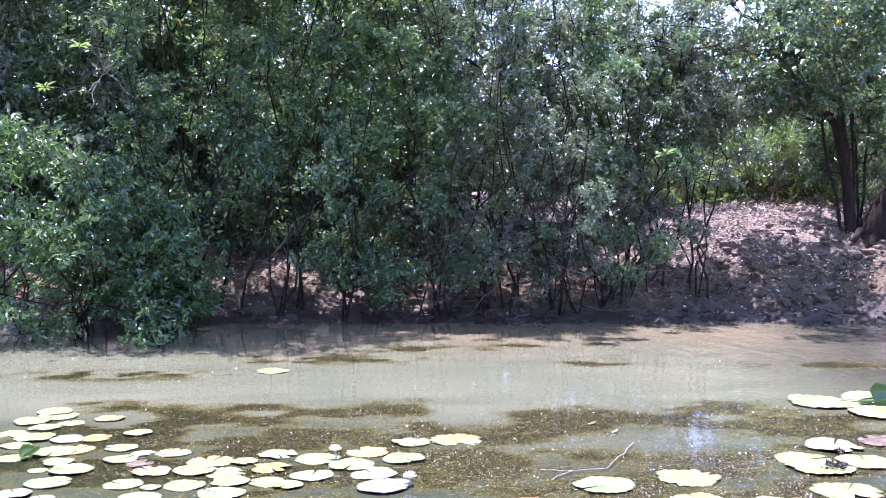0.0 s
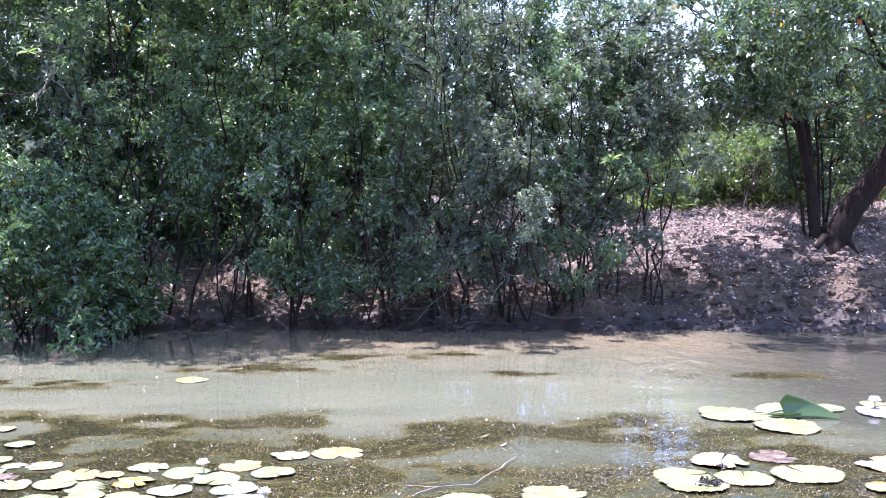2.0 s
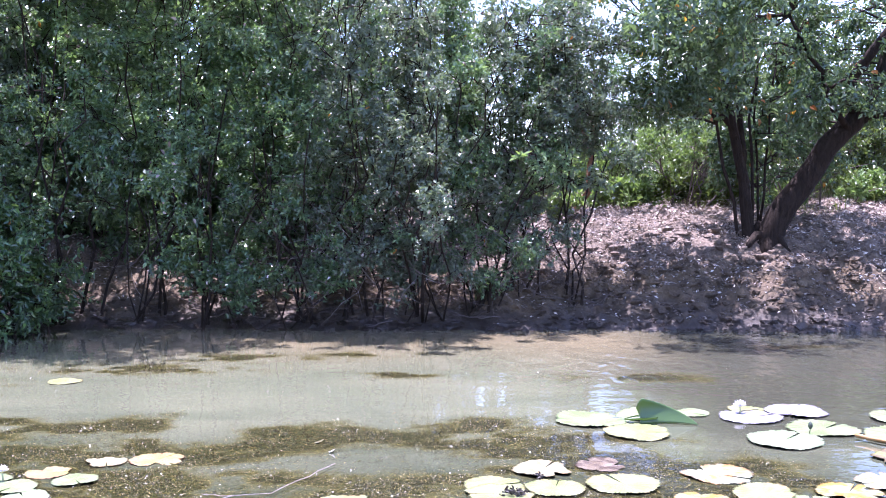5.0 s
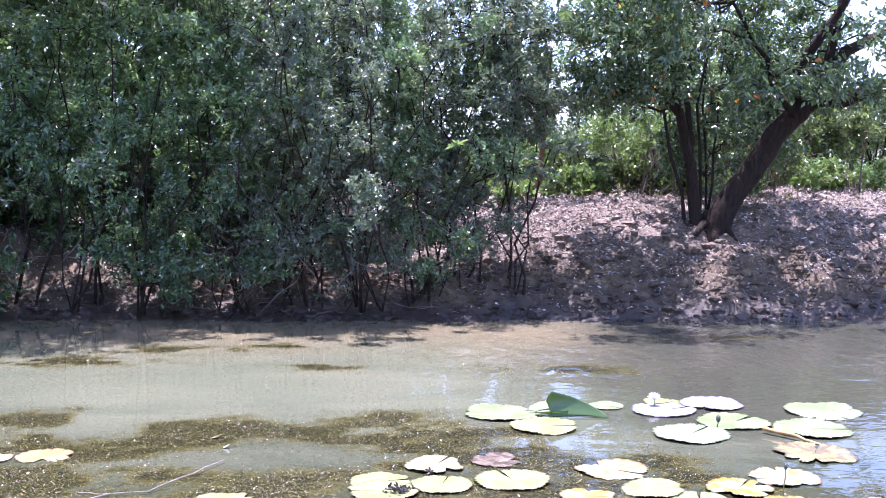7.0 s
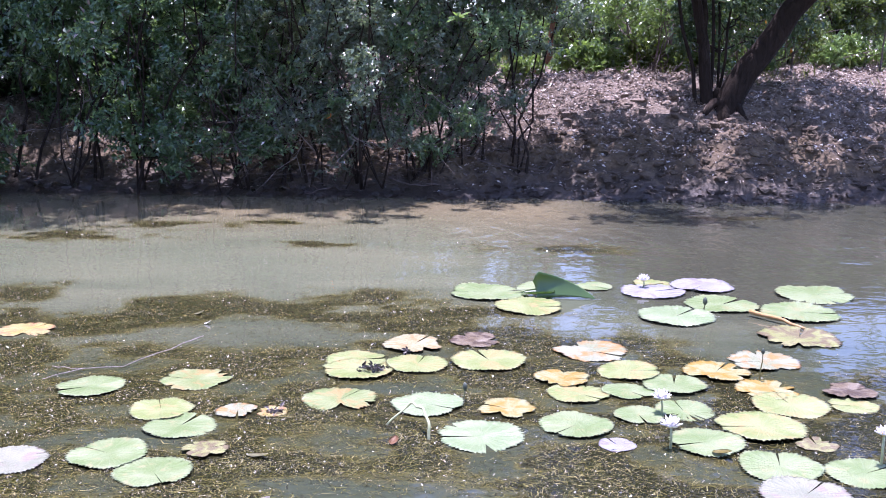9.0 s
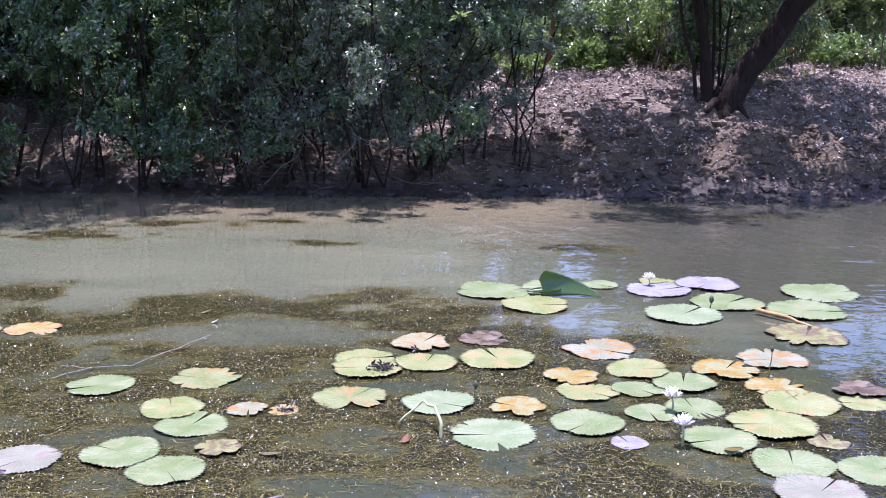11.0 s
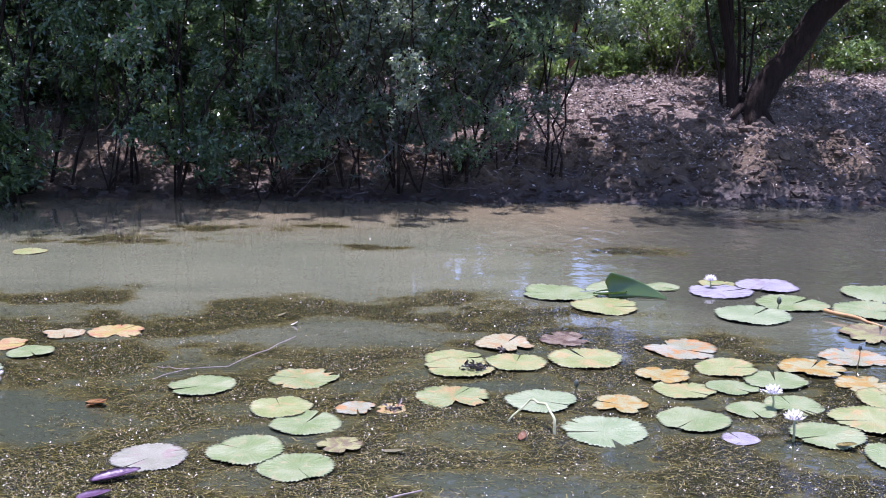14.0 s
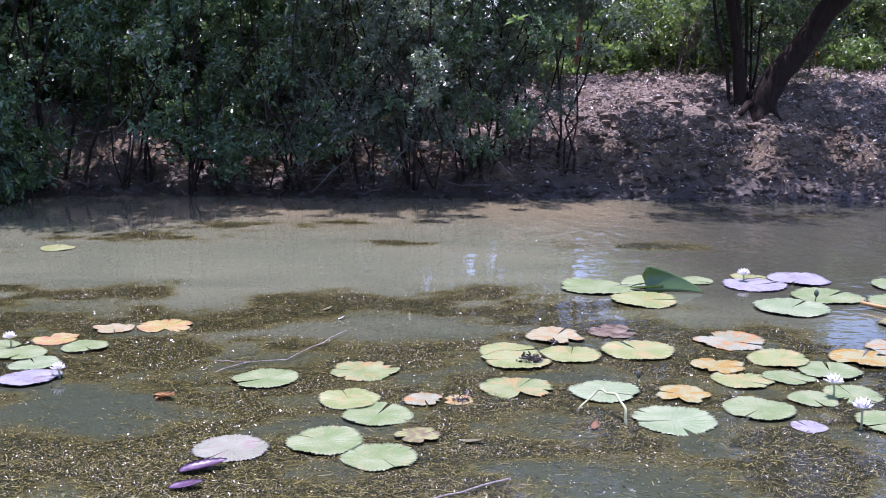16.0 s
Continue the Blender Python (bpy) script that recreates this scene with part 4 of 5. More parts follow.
# grass on the sunny far ground
rng = np.random.default_rng(830)
where = np.stack([rng.uniform(2.5, 14, 24000), rng.uniform(15.2, 24, 24000)], 1)
keep = rng.random(len(where)) < smooth(0.48, 0.7, fbm(where[:, 0] * 0.9, where[:, 1] * 0.9, 91)) * smooth(15.0, 17.4, where[:, 1] + 0.4 * (where[:, 0] - 5.5))
where = where[keep]
where = np.column_stack([where, ground_height(where[:, 0], where[:, 1]) - 0.01])
n = len(where)
tall = rng.uniform(0.06, 0.22, n)
blades = leaf_mesh("grass", where, rng.normal(0, 0.35, (n, 3)) + [0, 0, 1], rng.normal(0, 1, (n, 3)), tall, tall * 0.09)
tagged(part("grass", blades, grass_mat), "sparse yellow-green grass tufts on the far bank", "grass", kind="stuff")


# ---- water lilies ----
pad_count = 0
pad_spots = []
PAD_LABEL = {
    "green": "pale green round lily pad with toothed rim", "lime": "yellow-green lily pad with toothed rim", "bitten": "green lily pad with torn and eaten edge",
    "blue": "large blue-green waxy lily pad", "grey": "dull grey-green toothed lily pad", "yellow": "yellowing old lily pad", "orange": "decaying orange-brown lily pad",
    "brown": "rotting dark brown lily pad", "pink": "fading pink and yellow lily pad", "mauve": "upturned mauve-grey lily pad", "spotted": "pale lily pad with orange rot spots", "mottled": "mottled silt-covered lily pad",
}


def pad_mesh(rng, torn):
    """A pad of radius 1 with a notch, teeth on its rim, a faint swell and a thin edge."""
    around, rings = 162, (0.0, 0.3, 0.65, 0.9, 1.0)
    gap = rng.uniform(0.8, 5.0)
    a = np.radians(np.linspace(gap, 360 - gap, around + 1))
    phase = rng.uniform(0, 6.3, 8)
    teeth = np.array([0.0, 0.75, 1.0])[np.arange(around + 1) % 3] * rng.uniform(0.6, 1.2, around + 1)
    rim = 1 + 0.020 * np.sin(3 * a + phase[0]) + 0.018 * np.sin(5 * a + phase[1]) - 0.07 * teeth
    rim *= 1 - 0.12 * np.exp(-((a / 0.22) ** 2)) - 0.12 * np.exp(-(((2 * math.pi - a) / 0.22) ** 2))
    if torn:
        for _ in range(torn):
            rim *= 1 - rng.uniform(0.15, 0.5) * np.exp(-(((a - rng.uniform(0.5, 5.8)) / rng.uniform(0.08, 0.32)) ** 2))
        rim *= 1 - 0.10 * np.clip(value_noise(a * 5, a * 0 + phase[2], 7) - 0.4, 0, 1)
    bumps = 0.011 * np.sin(2 * a + phase[3]) + 0.008 * np.sin(5 * a + phase[4])
    top = []
    for r in rings:
        lift = bumps * r * r * 1.6 + 0.020 * np.abs(np.sin(9.5 * a)) * r + 0.035 * max(0, r - 0.8) * (1 + np.sin(3 * a + phase[5]))
        top.append(np.stack([np.cos(a) * rim * r, np.sin(a) * rim * r, lift + 0.008], 1))
    under = top[-1] * [0.985, 0.985, 1] - [0, 0, 0.005]
    points = np.concatenate(top + [under])
    n = around + 1
    i = (np.arange(len(rings))[:, None] * n + np.arange(around)[None]).ravel()
    return quick_mesh("lily_pad", points, 4, np.stack([i, i + n, i + n + 1, i + 1], 1), True)


def lily_pad(x, y, across, turn, kind, lift=0.0, tip=(0.0, 0.0)):
    global pad_count
    pad_count += 1
    pad_spots.append((x, y, across / 2))
    rng = np.random.default_rng(3000 + pad_count)
    torn = {"bitten": 3, "orange": 3, "brown": 4, "pink": 3, "mottled": 4, "spotted": 2, "yellow": 2}.get(kind, 0)
    ob = part("lily_pad", pad_mesh(rng, torn), PADS[kind])
    level = 0.0005 + 0.0013 * (pad_count * 5 % 9) + lift
    ob.matrix_world = pose(x, y, level, math.degrees(tip[0]) + rng.normal(0, 0.8), math.degrees(tip[1]) + rng.normal(0, 0.8), turn - 90) @ Matrix.Scale(across / 2, 4)
    return tagged(ob, PAD_LABEL[kind], "lily pad", "floating lily pads")


lily_pad(0.82, 5.32, 0.33, -60, "green")
lily_pad(1.28, 5.48, 0.36, -100, "bitten")
lily_pad(1.25, 5.02, 0.29, 200, "lime")
lily_pad(1.39, 4.83, 0.32, 160, "green")
lily_pad(1.20, 4.49, 0.32, -120, "green")
lily_pad(1.43, 4.33, 0.31, 30, "green")
lily_pad(1.57, 4.56, 0.20, 120, "mottled")
lily_pad(1.59, 5.03, 0.20, 10, "spotted")
lily_pad(1.74, 5.04, 0.15, 170, "yellow")
lily_pad(2.05, 5.68, 0.38, -80, "lime")
lily_pad(2.02, 5.86, 0.33, 100, "lime")
lily_pad(2.34, 5.79, 0.33, 170, "lime")
lily_pad(2.02, 5.22, 0.36, 150, "bitten")
lily_pad(2.30, 6.16, 0.36, 155, "pink")
lily_pad(2.63, 6.27, 0.30, 52, "brown")
lily_pad(2.70, 5.87, 0.40, 202, "lime")
lily_pad(2.42, 5.17, 0.34, 60, "blue")
lily_pad(2.66, 4.79, 0.38, -80, "blue")
lily_pad(2.78, 5.13, 0.27, 245, "orange")
lily_pad(3.25, 6.10, 0.42, 60, "spotted")
lily_pad(3.06, 5.60, 0.29, 79, "orange")
lily_pad(3.12, 5.37, 0.31, 46, "lime")
lily_pad(3.40, 5.73, 0.33, 90, "lime")
lily_pad(3.36, 5.42, 0.26, 34, "green")
lily_pad(3.59, 5.52, 0.32, 170, "green")
lily_pad(3.36, 5.08, 0.23, 10, "green")
lily_pad(3.57, 5.16, 0.28, 190, "green")
lily_pad(3.07, 4.93, 0.33, -40, "green")
lily_pad(3.22, 4.72, 0.16, 205, "mauve")
lily_pad(3.59, 4.76, 0.32, -70, "green")
lily_pad(4.13, 5.96, 0.39, 281, "spotted")
lily_pad(3.84, 5.75, 0.35, 148, "orange")
lily_pad(4.03, 5.48, 0.32, 30, "orange")
lily_pad(4.40, 5.47, 0.27, 113, "brown")
lily_pad(4.07, 5.26, 0.36, 190, "lime")
lily_pad(4.36, 5.28, 0.23, 266, "lime")
lily_pad(3.86, 4.96, 0.40, 274, "lime")
lily_pad(4.04, 4.77, 0.18, 184, "mottled")
lily_pad(3.82, 4.51, 0.33, 170, "green")
lily_pad(4.13, 4.47, 0.31, 120, "green")
lily_pad(3.84, 4.24, 0.34, 141, "grey")
lily_pad(2.70, 7.46, 0.52, -90, "green")
lily_pad(2.96, 7.07, 0.45, 88, "lime")
lily_pad(3.43, 7.69, 0.26, 54, "green")
lily_pad(3.12, 7.63, 0.46, 134, "green")
lily_pad(3.80, 7.56, 0.44, 109, "mauve")
lily_pad(3.85, 7.83, 0.28, 13, "lime")
lily_pad(4.17, 7.76, 0.45, 328, "mauve")
lily_pad(4.19, 7.23, 0.49, 133, "green")
lily_pad(3.84, 6.88, 0.48, 139, "blue")
lily_pad(4.87, 7.55, 0.52, 99, "green")
lily_pad(4.62, 7.02, 0.50, 84, "green")
lily_pad(4.45, 6.44, 0.48, 158, "mottled")
lily_pad(0.08, 6.33, 0.33, 148, "yellow")
lily_pad(-0.19, 6.25, 0.24, 20, "pink")
lily_pad(0.84, 4.41, 0.31, -35, "grey")
lily_pad(-0.27, 5.34, 0.23, 321, "mauve")
lily_pad(-1.42, 8.78, 0.28, 190, "lime")
lily_pad(-2.63, 7.12, 0.24, 44, "lime")
lily_pad(-2.56, 6.99, 0.27, 310, "green")
lily_pad(-2.67, 6.82, 0.24, 172, "lime")
lily_pad(-2.53, 6.65, 0.21, 343, "green")
lily_pad(-2.41, 6.79, 0.18, 198, "lime")
lily_pad(-2.20, 6.92, 0.21, 259, "yellow")
lily_pad(-2.66, 6.48, 0.20, 127, "yellow")
lily_pad(-2.48, 6.37, 0.25, 91, "lime")
lily_pad(-2.52, 6.18, 0.19, 126, "green")
lily_pad(-2.27, 6.32, 0.20, 242, "grey")
lily_pad(-2.11, 6.36, 0.21, 143, "orange")
lily_pad(-1.89, 6.49, 0.18, 45, "green")
lily_pad(-1.88, 6.12, 0.20, 280, "green")
lily_pad(-2.14, 6.08, 0.25, 153, "yellow")
lily_pad(-2.24, 6.02, 0.26, 3, "lime")
lily_pad(-2.43, 5.88, 0.20, 149, "lime")
lily_pad(-2.13, 5.79, 0.18, 293, "green")
lily_pad(-2.18, 5.62, 0.11, 159, "green")
lily_pad(-2.00, 5.62, 0.25, 260, "green")
lily_pad(-2.03, 5.38, 0.25, 99, "green")
lily_pad(-2.12, 5.16, 0.18, 211, "grey")
lily_pad(-1.96, 5.09, 0.14, 216, "grey")
lily_pad(-1.55, 6.01, 0.22, 306, "spotted")
lily_pad(-1.80, 5.85, 0.20, 147, "green")
lily_pad(-1.72, 6.00, 0.15, 220, "pink")
lily_pad(-1.56, 5.59, 0.22, 231, "spotted")
lily_pad(-1.67, 5.76, 0.16, 82, "brown")
lily_pad(-1.33, 5.61, 0.24, 119, "lime")
lily_pad(-1.29, 5.80, 0.27, 156, "yellow")
lily_pad(-1.10, 5.79, 0.16, 132, "yellow")
lily_pad(-0.94, 5.96, 0.24, 22, "pink")
lily_pad(-1.16, 5.57, 0.23, 41, "green")
lily_pad(-0.93, 5.66, 0.24, 23, "orange")
lily_pad(-1.64, 5.35, 0.21, 236, "green")
lily_pad(-1.48, 5.28, 0.11, 320, "green")
lily_pad(-1.32, 5.33, 0.22, 143, "green")
lily_pad(-1.10, 5.39, 0.21, 265, "lime")
lily_pad(-0.91, 5.39, 0.19, 273, "lime")
lily_pad(-0.79, 5.32, 0.16, 331, "lime")
lily_pad(-1.10, 5.18, 0.25, 241, "green")
lily_pad(-1.49, 5.12, 0.22, 358, "green")
lily_pad(-0.69, 5.51, 0.24, 175, "blue")
lily_pad(-0.70, 5.87, 0.27, 74, "green")
lily_pad(-0.50, 5.72, 0.26, 344, "green")
lily_pad(-0.43, 6.02, 0.26, 100, "yellow")
lily_pad(-0.22, 5.86, 0.25, 34, "green")
lily_pad(-0.37, 5.55, 0.26, 211, "blue")
lily_pad(-0.31, 5.29, 0.27, 103, "mauve")


# ---- floating weed ----
rng = np.random.default_rng(840)


def weed_places(count):
    """Places over the weed beds, closer together where they lie nearer."""
    far = 3.1 + 7.6 * rng.random(count) ** 1.2
    x = rng.uniform(-0.45, 0.45, count) * far + rng.uniform(0.0, 2.7, count)
    keep = rng.random(count) < weed_cover(x, far) ** 0.8
    for a, b, r in pad_spots:
        keep &= (x - a) ** 2 + (far - b) ** 2 > (r * 0.93) ** 2
    return np.stack([x[keep], far[keep], np.zeros(keep.sum())], 1)


where = weed_places(380000)
n = len(where)
comb = 9 * fbm(where[:, 0] * 1.7, where[:, 1] * 1.7, 57) + rng.normal(0, 1.3, n)
way = np.stack([np.cos(comb), 0.8 * np.sin(comb), 0 * comb], 1) * (0.012 + 0.075 * rng.random((n, 1)) ** 2)
bend = np.cross(way, [0, 0, 1]) * rng.uniform(-0.35, 0.35, (n, 1))
half = unit(np.cross(way, [0, 0, 1])) * (0.0006 + 0.0018 * rng.random((n, 1)) ** 2.5)
rise = rng.uniform(0.001, 0.007, (n, 1)) * [0, 0, 1]
strand = np.stack([where - half + rise * 0.3, where + half + rise * 0.3, where + way * 0.5 + bend - half + rise, where + way * 0.5 + bend + half + rise, where + way + rise * 0.2], 1)
first = np.arange(n)[:, None] * 5
strand_faces = np.concatenate([first + [[0, 1, 3]], first + [[0, 3, 2]], first + [[2, 3, 4]]], 1)
tagged(part("water_weed", quick_mesh("water_weed", strand, 3, strand_faces), weed_mat), "tangled olive-brown weed floating at the surface", "water weed", kind="stuff")

# specks of weed and petal, their pale colour standing in for glints
where = weed_places(330000)
where = where[rng.random(len(where)) < 0.2 + 0.8 * smooth(0.40, 0.60, fbm(where[:, 0] * 3.1, where[:, 1] * 3.1, 55))]
n = len(where)
size = (0.0020 + 0.0050 * rng.random(n) ** 3.5)[:, None]
along = unit(rng.normal(0, 1, (n, 3)) * [1, 1, 0.35]) * size
across = unit(np.cross(along, rng.normal(0, 0.5, (n, 3)) + [0, 0.2, 1])) * size * 0.45
where = where + rng.uniform(0.002, 0.008, (n, 1)) * [0, 0, 1]
tips = quick_mesh("weed_tips", np.stack([where - along, where - across, where + along, where + across], 1), 4, np.arange(n * 4))
tagged(part("weed_tips", tips, speck_mat), "tiny weed tips and petals on the water, glints put into their pale colour", "water weed", kind="stuff")


def petal_shape(long, wide, lift):
    """One pointed cupped petal, with thickness."""
    steps = 6
    top, low = [], []
    for k in range(steps + 1):
        s = k / steps
        w = wide * math.sin(math.pi * min(0.12 + s * 0.88, 1)) ** 0.8 * (1 - 0.25 * s)
        z = lift * s**1.3 * long
        for v in (-1, 0, 1):
            top.append((long * s * math.cos(lift * 0.7), v * w, z + abs(v) * 0.006))
            low.append((long * s * math.cos(lift * 0.7), v * w, z + abs(v) * 0.006 - 0.0015))
    shape = Shape()
    shape.points = [Vector(p) for p in top + low]
    m = len(top)
    for k in range(steps):
        for v in range(2):
            a = k * 3 + v
            shape.faces.append((a, a + 3, a + 4, a + 1))
            shape.faces.append((m + a, m + a + 1, m + a + 4, m + a + 3))
    for k in range(steps):
        for v in (0, 2):
            a = k * 3 + v
            shape.faces.append((a, a + 3, m + a + 3, m + a))
    return shape.mesh("petal")


PETALS = [petal_shape(0.048, 0.0125, lift) for lift in (0.35, 0.75, 1.1)]


def lily_flower(x, y, height, turn=0.0, size=1.0):
    """An open white water lily on its stalk."""
    root = new("water_lily_flower")
    root.matrix_world = pose(x, y, 0, 0, 0, turn)
    tagged(root, "open white water lily flower with yellow stamens", "flower", "water lily flowers")
    part("stalk", Shape().tube([(0, 0, -0.03), (0.006, 0, height * 0.5), (0, 0, height)], [0.006, 0.005, 0.005], 6), pale_stem_mat, root)
    for ring, data in enumerate(PETALS):
        for k in range(7):
            petal = part("petal", data, petal_mat, root)
            petal.matrix_basis = pose(0, 0, height, 0, 0, k * 360 / 7 + ring * 24) @ Matrix.Scale(size * (1 - 0.1 * ring), 4)
    heart = Shape()
    for k in range(11):
        a = k * 2.4
        r = 0.004 * math.sqrt(k)
        heart.tube([(r * math.cos(a), r * math.sin(a), height), (1.5 * r * math.cos(a), 1.5 * r * math.sin(a), height + 0.022 * size)], [0.002, 0.0015], 4)
    part("stamens", heart, stamen_mat, root)


lily_flower(3.46, 5.11, 0.07, 10)
lily_flower(3.43, 4.70, 0.09, 40)
lily_flower(4.22, 4.55, 0.13, 70, 0.8)
lily_flower(3.76, 7.68, 0.055, 20)
lily_flower(-0.60, 5.82, 0.06, 15, 0.8)
lily_flower(-0.17, 5.33, 0.04, 50, 0.8)


def raised_leaf():
    """A lily leaf blown up on edge, folded along its midrib."""
    around, rings = 24, 8
    points, faces = [], []
    for j in range(rings + 1):
        for k in range(around + 1):
            f = k / around
            high = 0.175 * max(1 - f, 0.0) ** 0.8 * min(1, 0.55 + f * 6) * (1 + 0.03 * (k % 2))
            v = high * j / rings
            points.append((0.38 * f - 0.03 * (j / rings) ** 2 * (1 - f), 0.05 * math.sin(v * 14) + 0.05 * math.sin(f * 2.6), v))
    n = around + 1
    for j in range(rings):
        for k in range(around):
            a = j * n + k
            faces.append((a, a + 1, a + n + 1, a + n))
    bm = bmesh.new()
    made = [bm.verts.new(p) for p in points]
    for f in faces:
        bm.faces.new([made[i] for i in f])
    bmesh.ops.remove_doubles(bm, verts=bm.verts, dist=0.0005)
    bmesh.ops.solidify(bm, geom=bm.faces, thickness=0.003)
    for f in bm.faces:
        f.smooth = True
    ob = part("raised_lily_leaf", bm, upright_leaf_mat)
    ob.matrix_world = pose(3.02, 7.33, 0.002, 8, 0, -6)
    tagged(ob, "dark green lily leaf flipped up on its edge", "lily leaf")


raised_leaf()


def curled_leaf(x, y, z, long, wide, turn, material, label, roll=0.8, jag=0.0):
    """A fallen leaf curled along its length, its margin toothed by jag."""
    steps, cross = 16, 6
    points, faces = [], []
    for j in range(steps + 1):
        s = j / steps
        w = wide * math.sin(math.pi * (0.06 + 0.9 * s)) ** 0.7 * (1 - jag * (j % 2)) * (1 - 1.6 * jag * s)
        for k in range(cross + 1):
            v = k / cross * 2 - 1
            a = v * roll
            points.append((long * (s - 0.5), w * math.sin(a) / max(roll, 0.1), w * (1 - math.cos(a)) + 0.02 * s * s))
    n = cross + 1
    for j in range(steps):
        for k in range(cross):
            a = j * n + k
            faces.append((a, a + n, a + n + 1, a + 1))
    bm = bmesh.new()
    made = [bm.verts.new(p) for p in points]
    for f in faces:
        bm.faces.new([made[i] for i in f]).smooth = True
    bmesh.ops.solidify(bm, geom=bm.faces, thickness=0.002)
    ob = part("fallen_leaf", bm, material)
    ob.matrix_world = pose(x, y, z, 0, 0, turn)
    tagged(ob, label, "leaf", "leaves on the water")


curled_leaf(0.41, 5.04, 0.006, 0.13, 0.035, -35, orange_stem_mat, "curled orange-brown fallen leaf on the weed")
curled_leaf(0.42, 5.02, 0.010, 0.09, 0.02, 20, orange_stem_mat, "curled orange-brown fallen leaf on the weed")
curled_leaf(0.78, 4.19, 0.010, 0.18, 0.06, 25, purple_leaf_mat, "purple folded lily leaf with toothed edge on the weed", 0.9, 0.22)
curled_leaf(0.755, 4.02, 0.008, 0.12, 0.045, 10, purple_leaf_mat, "purple folded lily leaf with toothed edge on the weed", 0.7, 0.2)
curled_leaf(1.79, 4.50, 0.006, 0.10, 0.022, -25, PADS["pink"], "pinkish dead leaf floating among weed", 0.4)
curled_leaf(0.96, 6.75, 0.006, 0.06, 0.025, 10, PADS["pink"], "pale pink petal floating on the water", 0.4)
curled_leaf(1.07, 6.52, 0.006, 0.04, 0.02, 0, petal_mat, "white petal floating on the water", 0.4)
curled_leaf(2.31, 4.68, 0.008, 0.05, 0.022, 70, PADS["yellow"], "pale yellow dead leaf floating among weed", 0.8)
curled_leaf(3.03, 7.37, 0.02, 0.22, 0.06, -8, upright_leaf_mat, "dark green curled edge of a lily leaf", 0.9)
curled_leaf(-2.32, 5.88, 0.02, 0.12, 0.07, 60, upright_leaf_mat, "dark green lily leaf standing curled among pads", 1.3)
curled_leaf(3.62, 4.62, 0.012, 0.08, 0.03, -40, PADS["yellow"], "yellow dead leaf tip beside the pad", 0.7)


def stalk(line, thick, material, name, label, category, tip=None):
    """A thin stalk or stick along a line of points, with an optional bud at its end."""
    rng = np.random.default_rng(int(1000 * line[0][0]) % 9973)
    pts = []
    for a, b in zip(line, line[1:]):
        pts += list(bent_line(rng, a, b, 4, 0.05))[:-1]
    pts.append(np.array(line[-1], float))
    base = np.array(line[0], float)
    root = new(name)
    root.location = base
    tagged(root, label, category)
    part("shaft", Shape().tube(np.array(pts) - base, np.linspace(thick, thick * 0.6, len(pts)), 6), material, root)
    if tip:
        end = np.array(line[-1], float) - base
        part("bud", Shape().tube([end, end + [0, 0, tip * 0.3], end + [0, 0, tip * 0.7], end + [0, 0, tip]], [tip * 0.12, tip * 0.3, tip * 0.26, 0.001], 8), bud_mat, root, "dark closed flower bud")
    return root


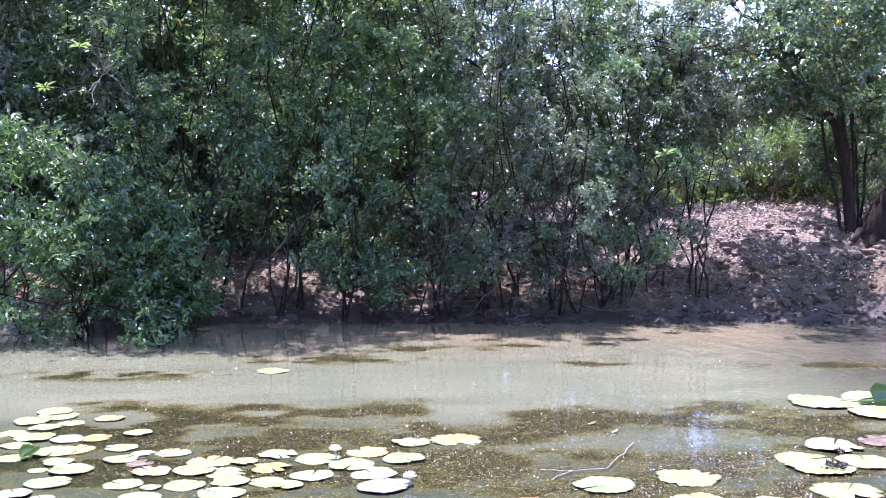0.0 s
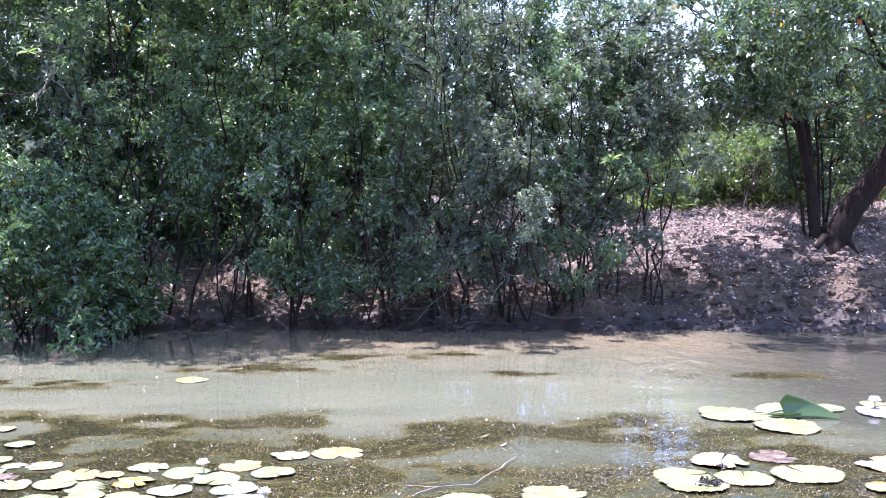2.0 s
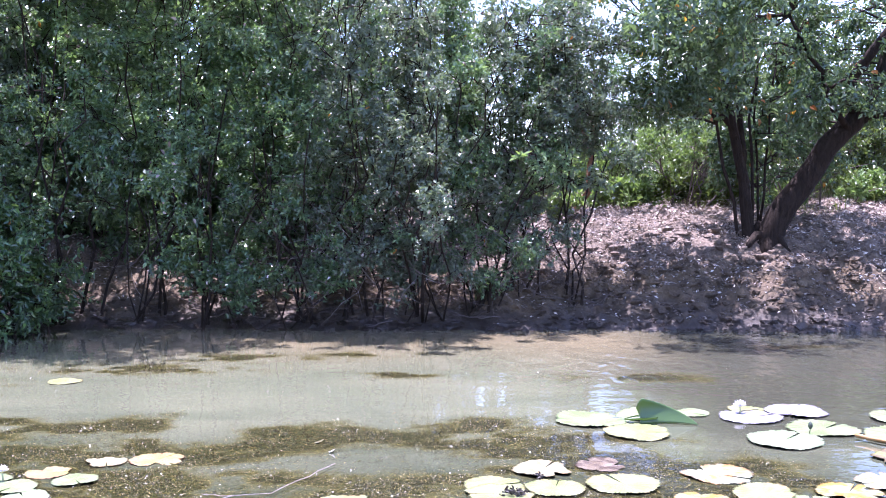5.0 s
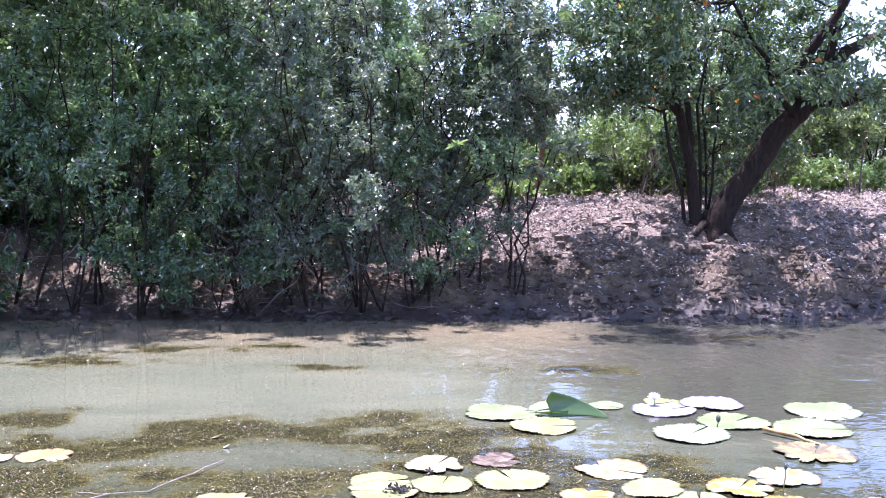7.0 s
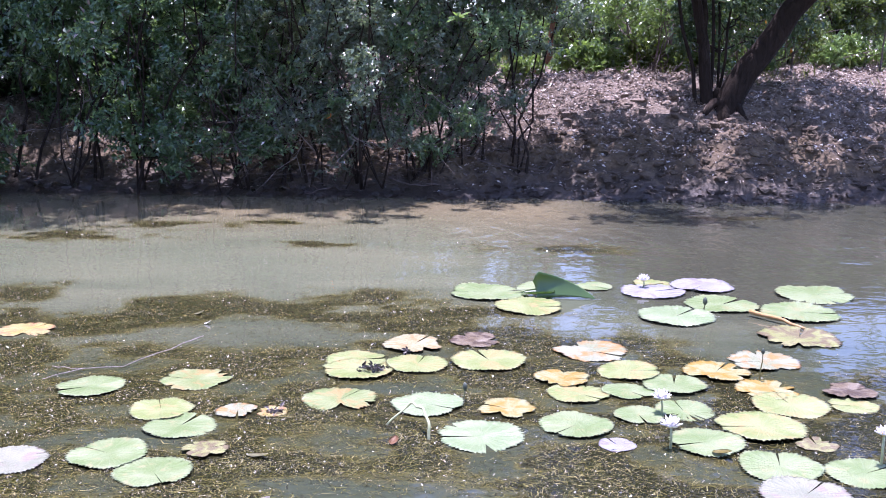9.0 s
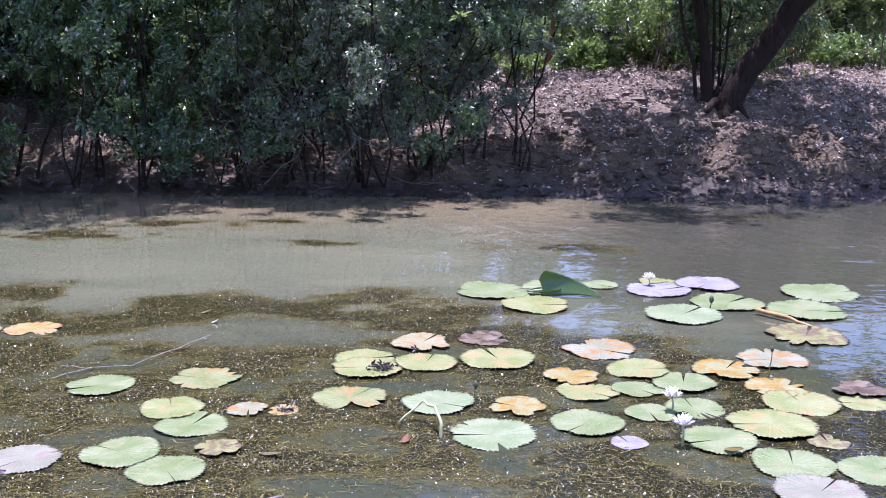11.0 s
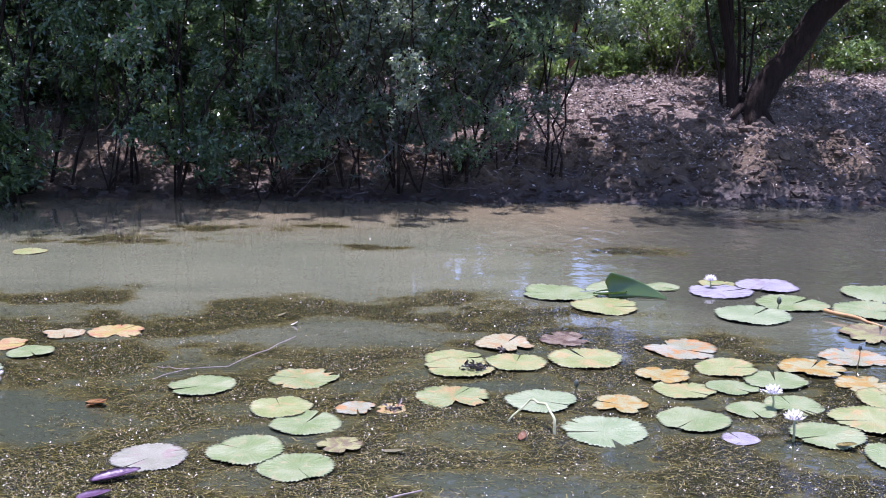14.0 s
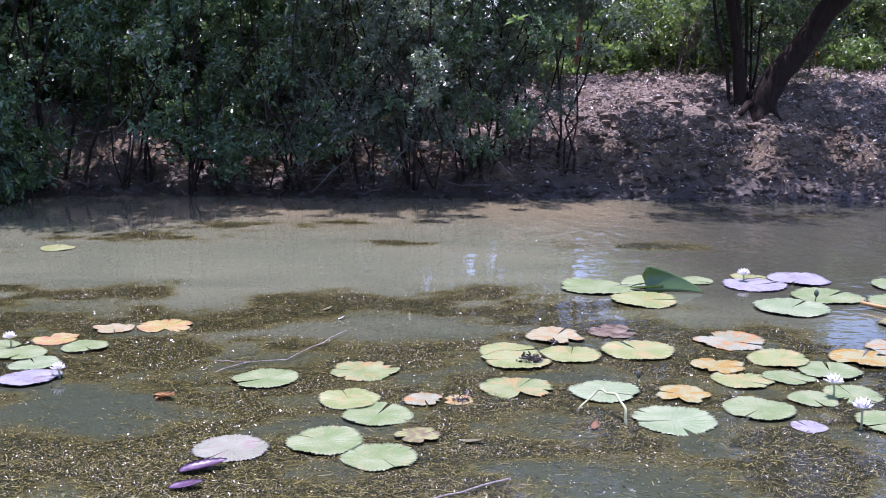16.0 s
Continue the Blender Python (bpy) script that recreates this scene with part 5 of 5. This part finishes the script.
stalk([(1.13, 6.20, 0.02), (0.98, 5.85, 0.02), (0.88, 5.62, 0.015), (0.66, 5.58, 0.012), (0.52, 5.62, 0.01)], 0.0032, dead_wood, "floating_stick", "thin pale dead stick lying on the weed", "stick")
stalk([(0.70, 5.59, 0.012), (0.60, 5.48, 0.012), (0.56, 5.40, 0.012)], 0.003, dead_wood, "floating_stick", "thin pale dead stick lying on the weed", "stick")
stalk([(1.92, 4.09, 0.02), (1.74, 3.98, 0.012), (1.55, 3.90, 0.008)], 0.004, dead_wood, "floating_stick", "thin pale dead stick lying on the weed", "stick")
stalk([(4.30, 6.95, 0.03), (4.42, 6.80, 0.03), (4.54, 6.62, 0.01)], 0.014, orange_stem_mat, "dead_stalk", "orange-brown dead lily stalk floating", "stalk")
stalk([(2.45, 4.74, -0.01), (2.45, 4.76, 0.06), (2.42, 4.84, 0.10), (2.36, 4.96, 0.08), (2.26, 4.90, 0.0)], 0.007, pale_stem_mat, "lily_stalk", "pale green lily stalk arching out of the water", "stalk")
stalk([(4.03, 7.02, -0.01), (4.04, 7.02, 0.05)], 0.006, stem_mat, "lily_bud", "dark closed lily bud standing beside the pads", "bud", 0.05)
stalk([(2.58, 5.24, -0.01), (2.59, 5.24, 0.05)], 0.006, stem_mat, "lily_bud", "dark closed lily bud standing beside the pads", "bud", 0.04)
stalk([(4.02, 5.62, -0.01), (4.03, 5.62, 0.14)], 0.004, stem_mat, "lily_bud", "dark closed lily bud standing beside the pads", "bud", 0.03)
stalk([(3.75, 7.66, -0.01), (3.76, 7.68, 0.02), (3.9, 7.72, 0.03)], 0.005, stem_mat, "lily_stalk", "thin brown lily stalk at the surface", "stalk")


def debris_heap(x, y, z, spread, count, seed):
    """A little heap of dark rotting scraps."""
    rng = np.random.default_rng(seed)
    where = np.stack([rng.normal(0, spread, count), rng.normal(0, spread, count), rng.uniform(0.001, spread * 0.8, count)], 1)
    long = rng.uniform(0.015, 0.035, count)
    ob = part("rotting_debris", leaf_mesh("rotting_debris", where, rng.normal(0, 1, (count, 3)) * [1, 1, 0.5], rng.normal(0, 0.8, (count, 3)) + [0, 0, 0.6], long, long * 0.5, 0.4), debris_mat)
    ob.location = (x, y, z)
    tagged(ob, "dark heap of rotting plant scraps on a lily pad", "debris", kind="stuff")


debris_heap(2.12, 5.64, 0.014, 0.028, 70, 901)
debris_heap(2.27, 5.98, 0.014, 0.012, 24, 902)
debris_heap(1.75, 5.02, 0.004, 0.014, 18, 903)
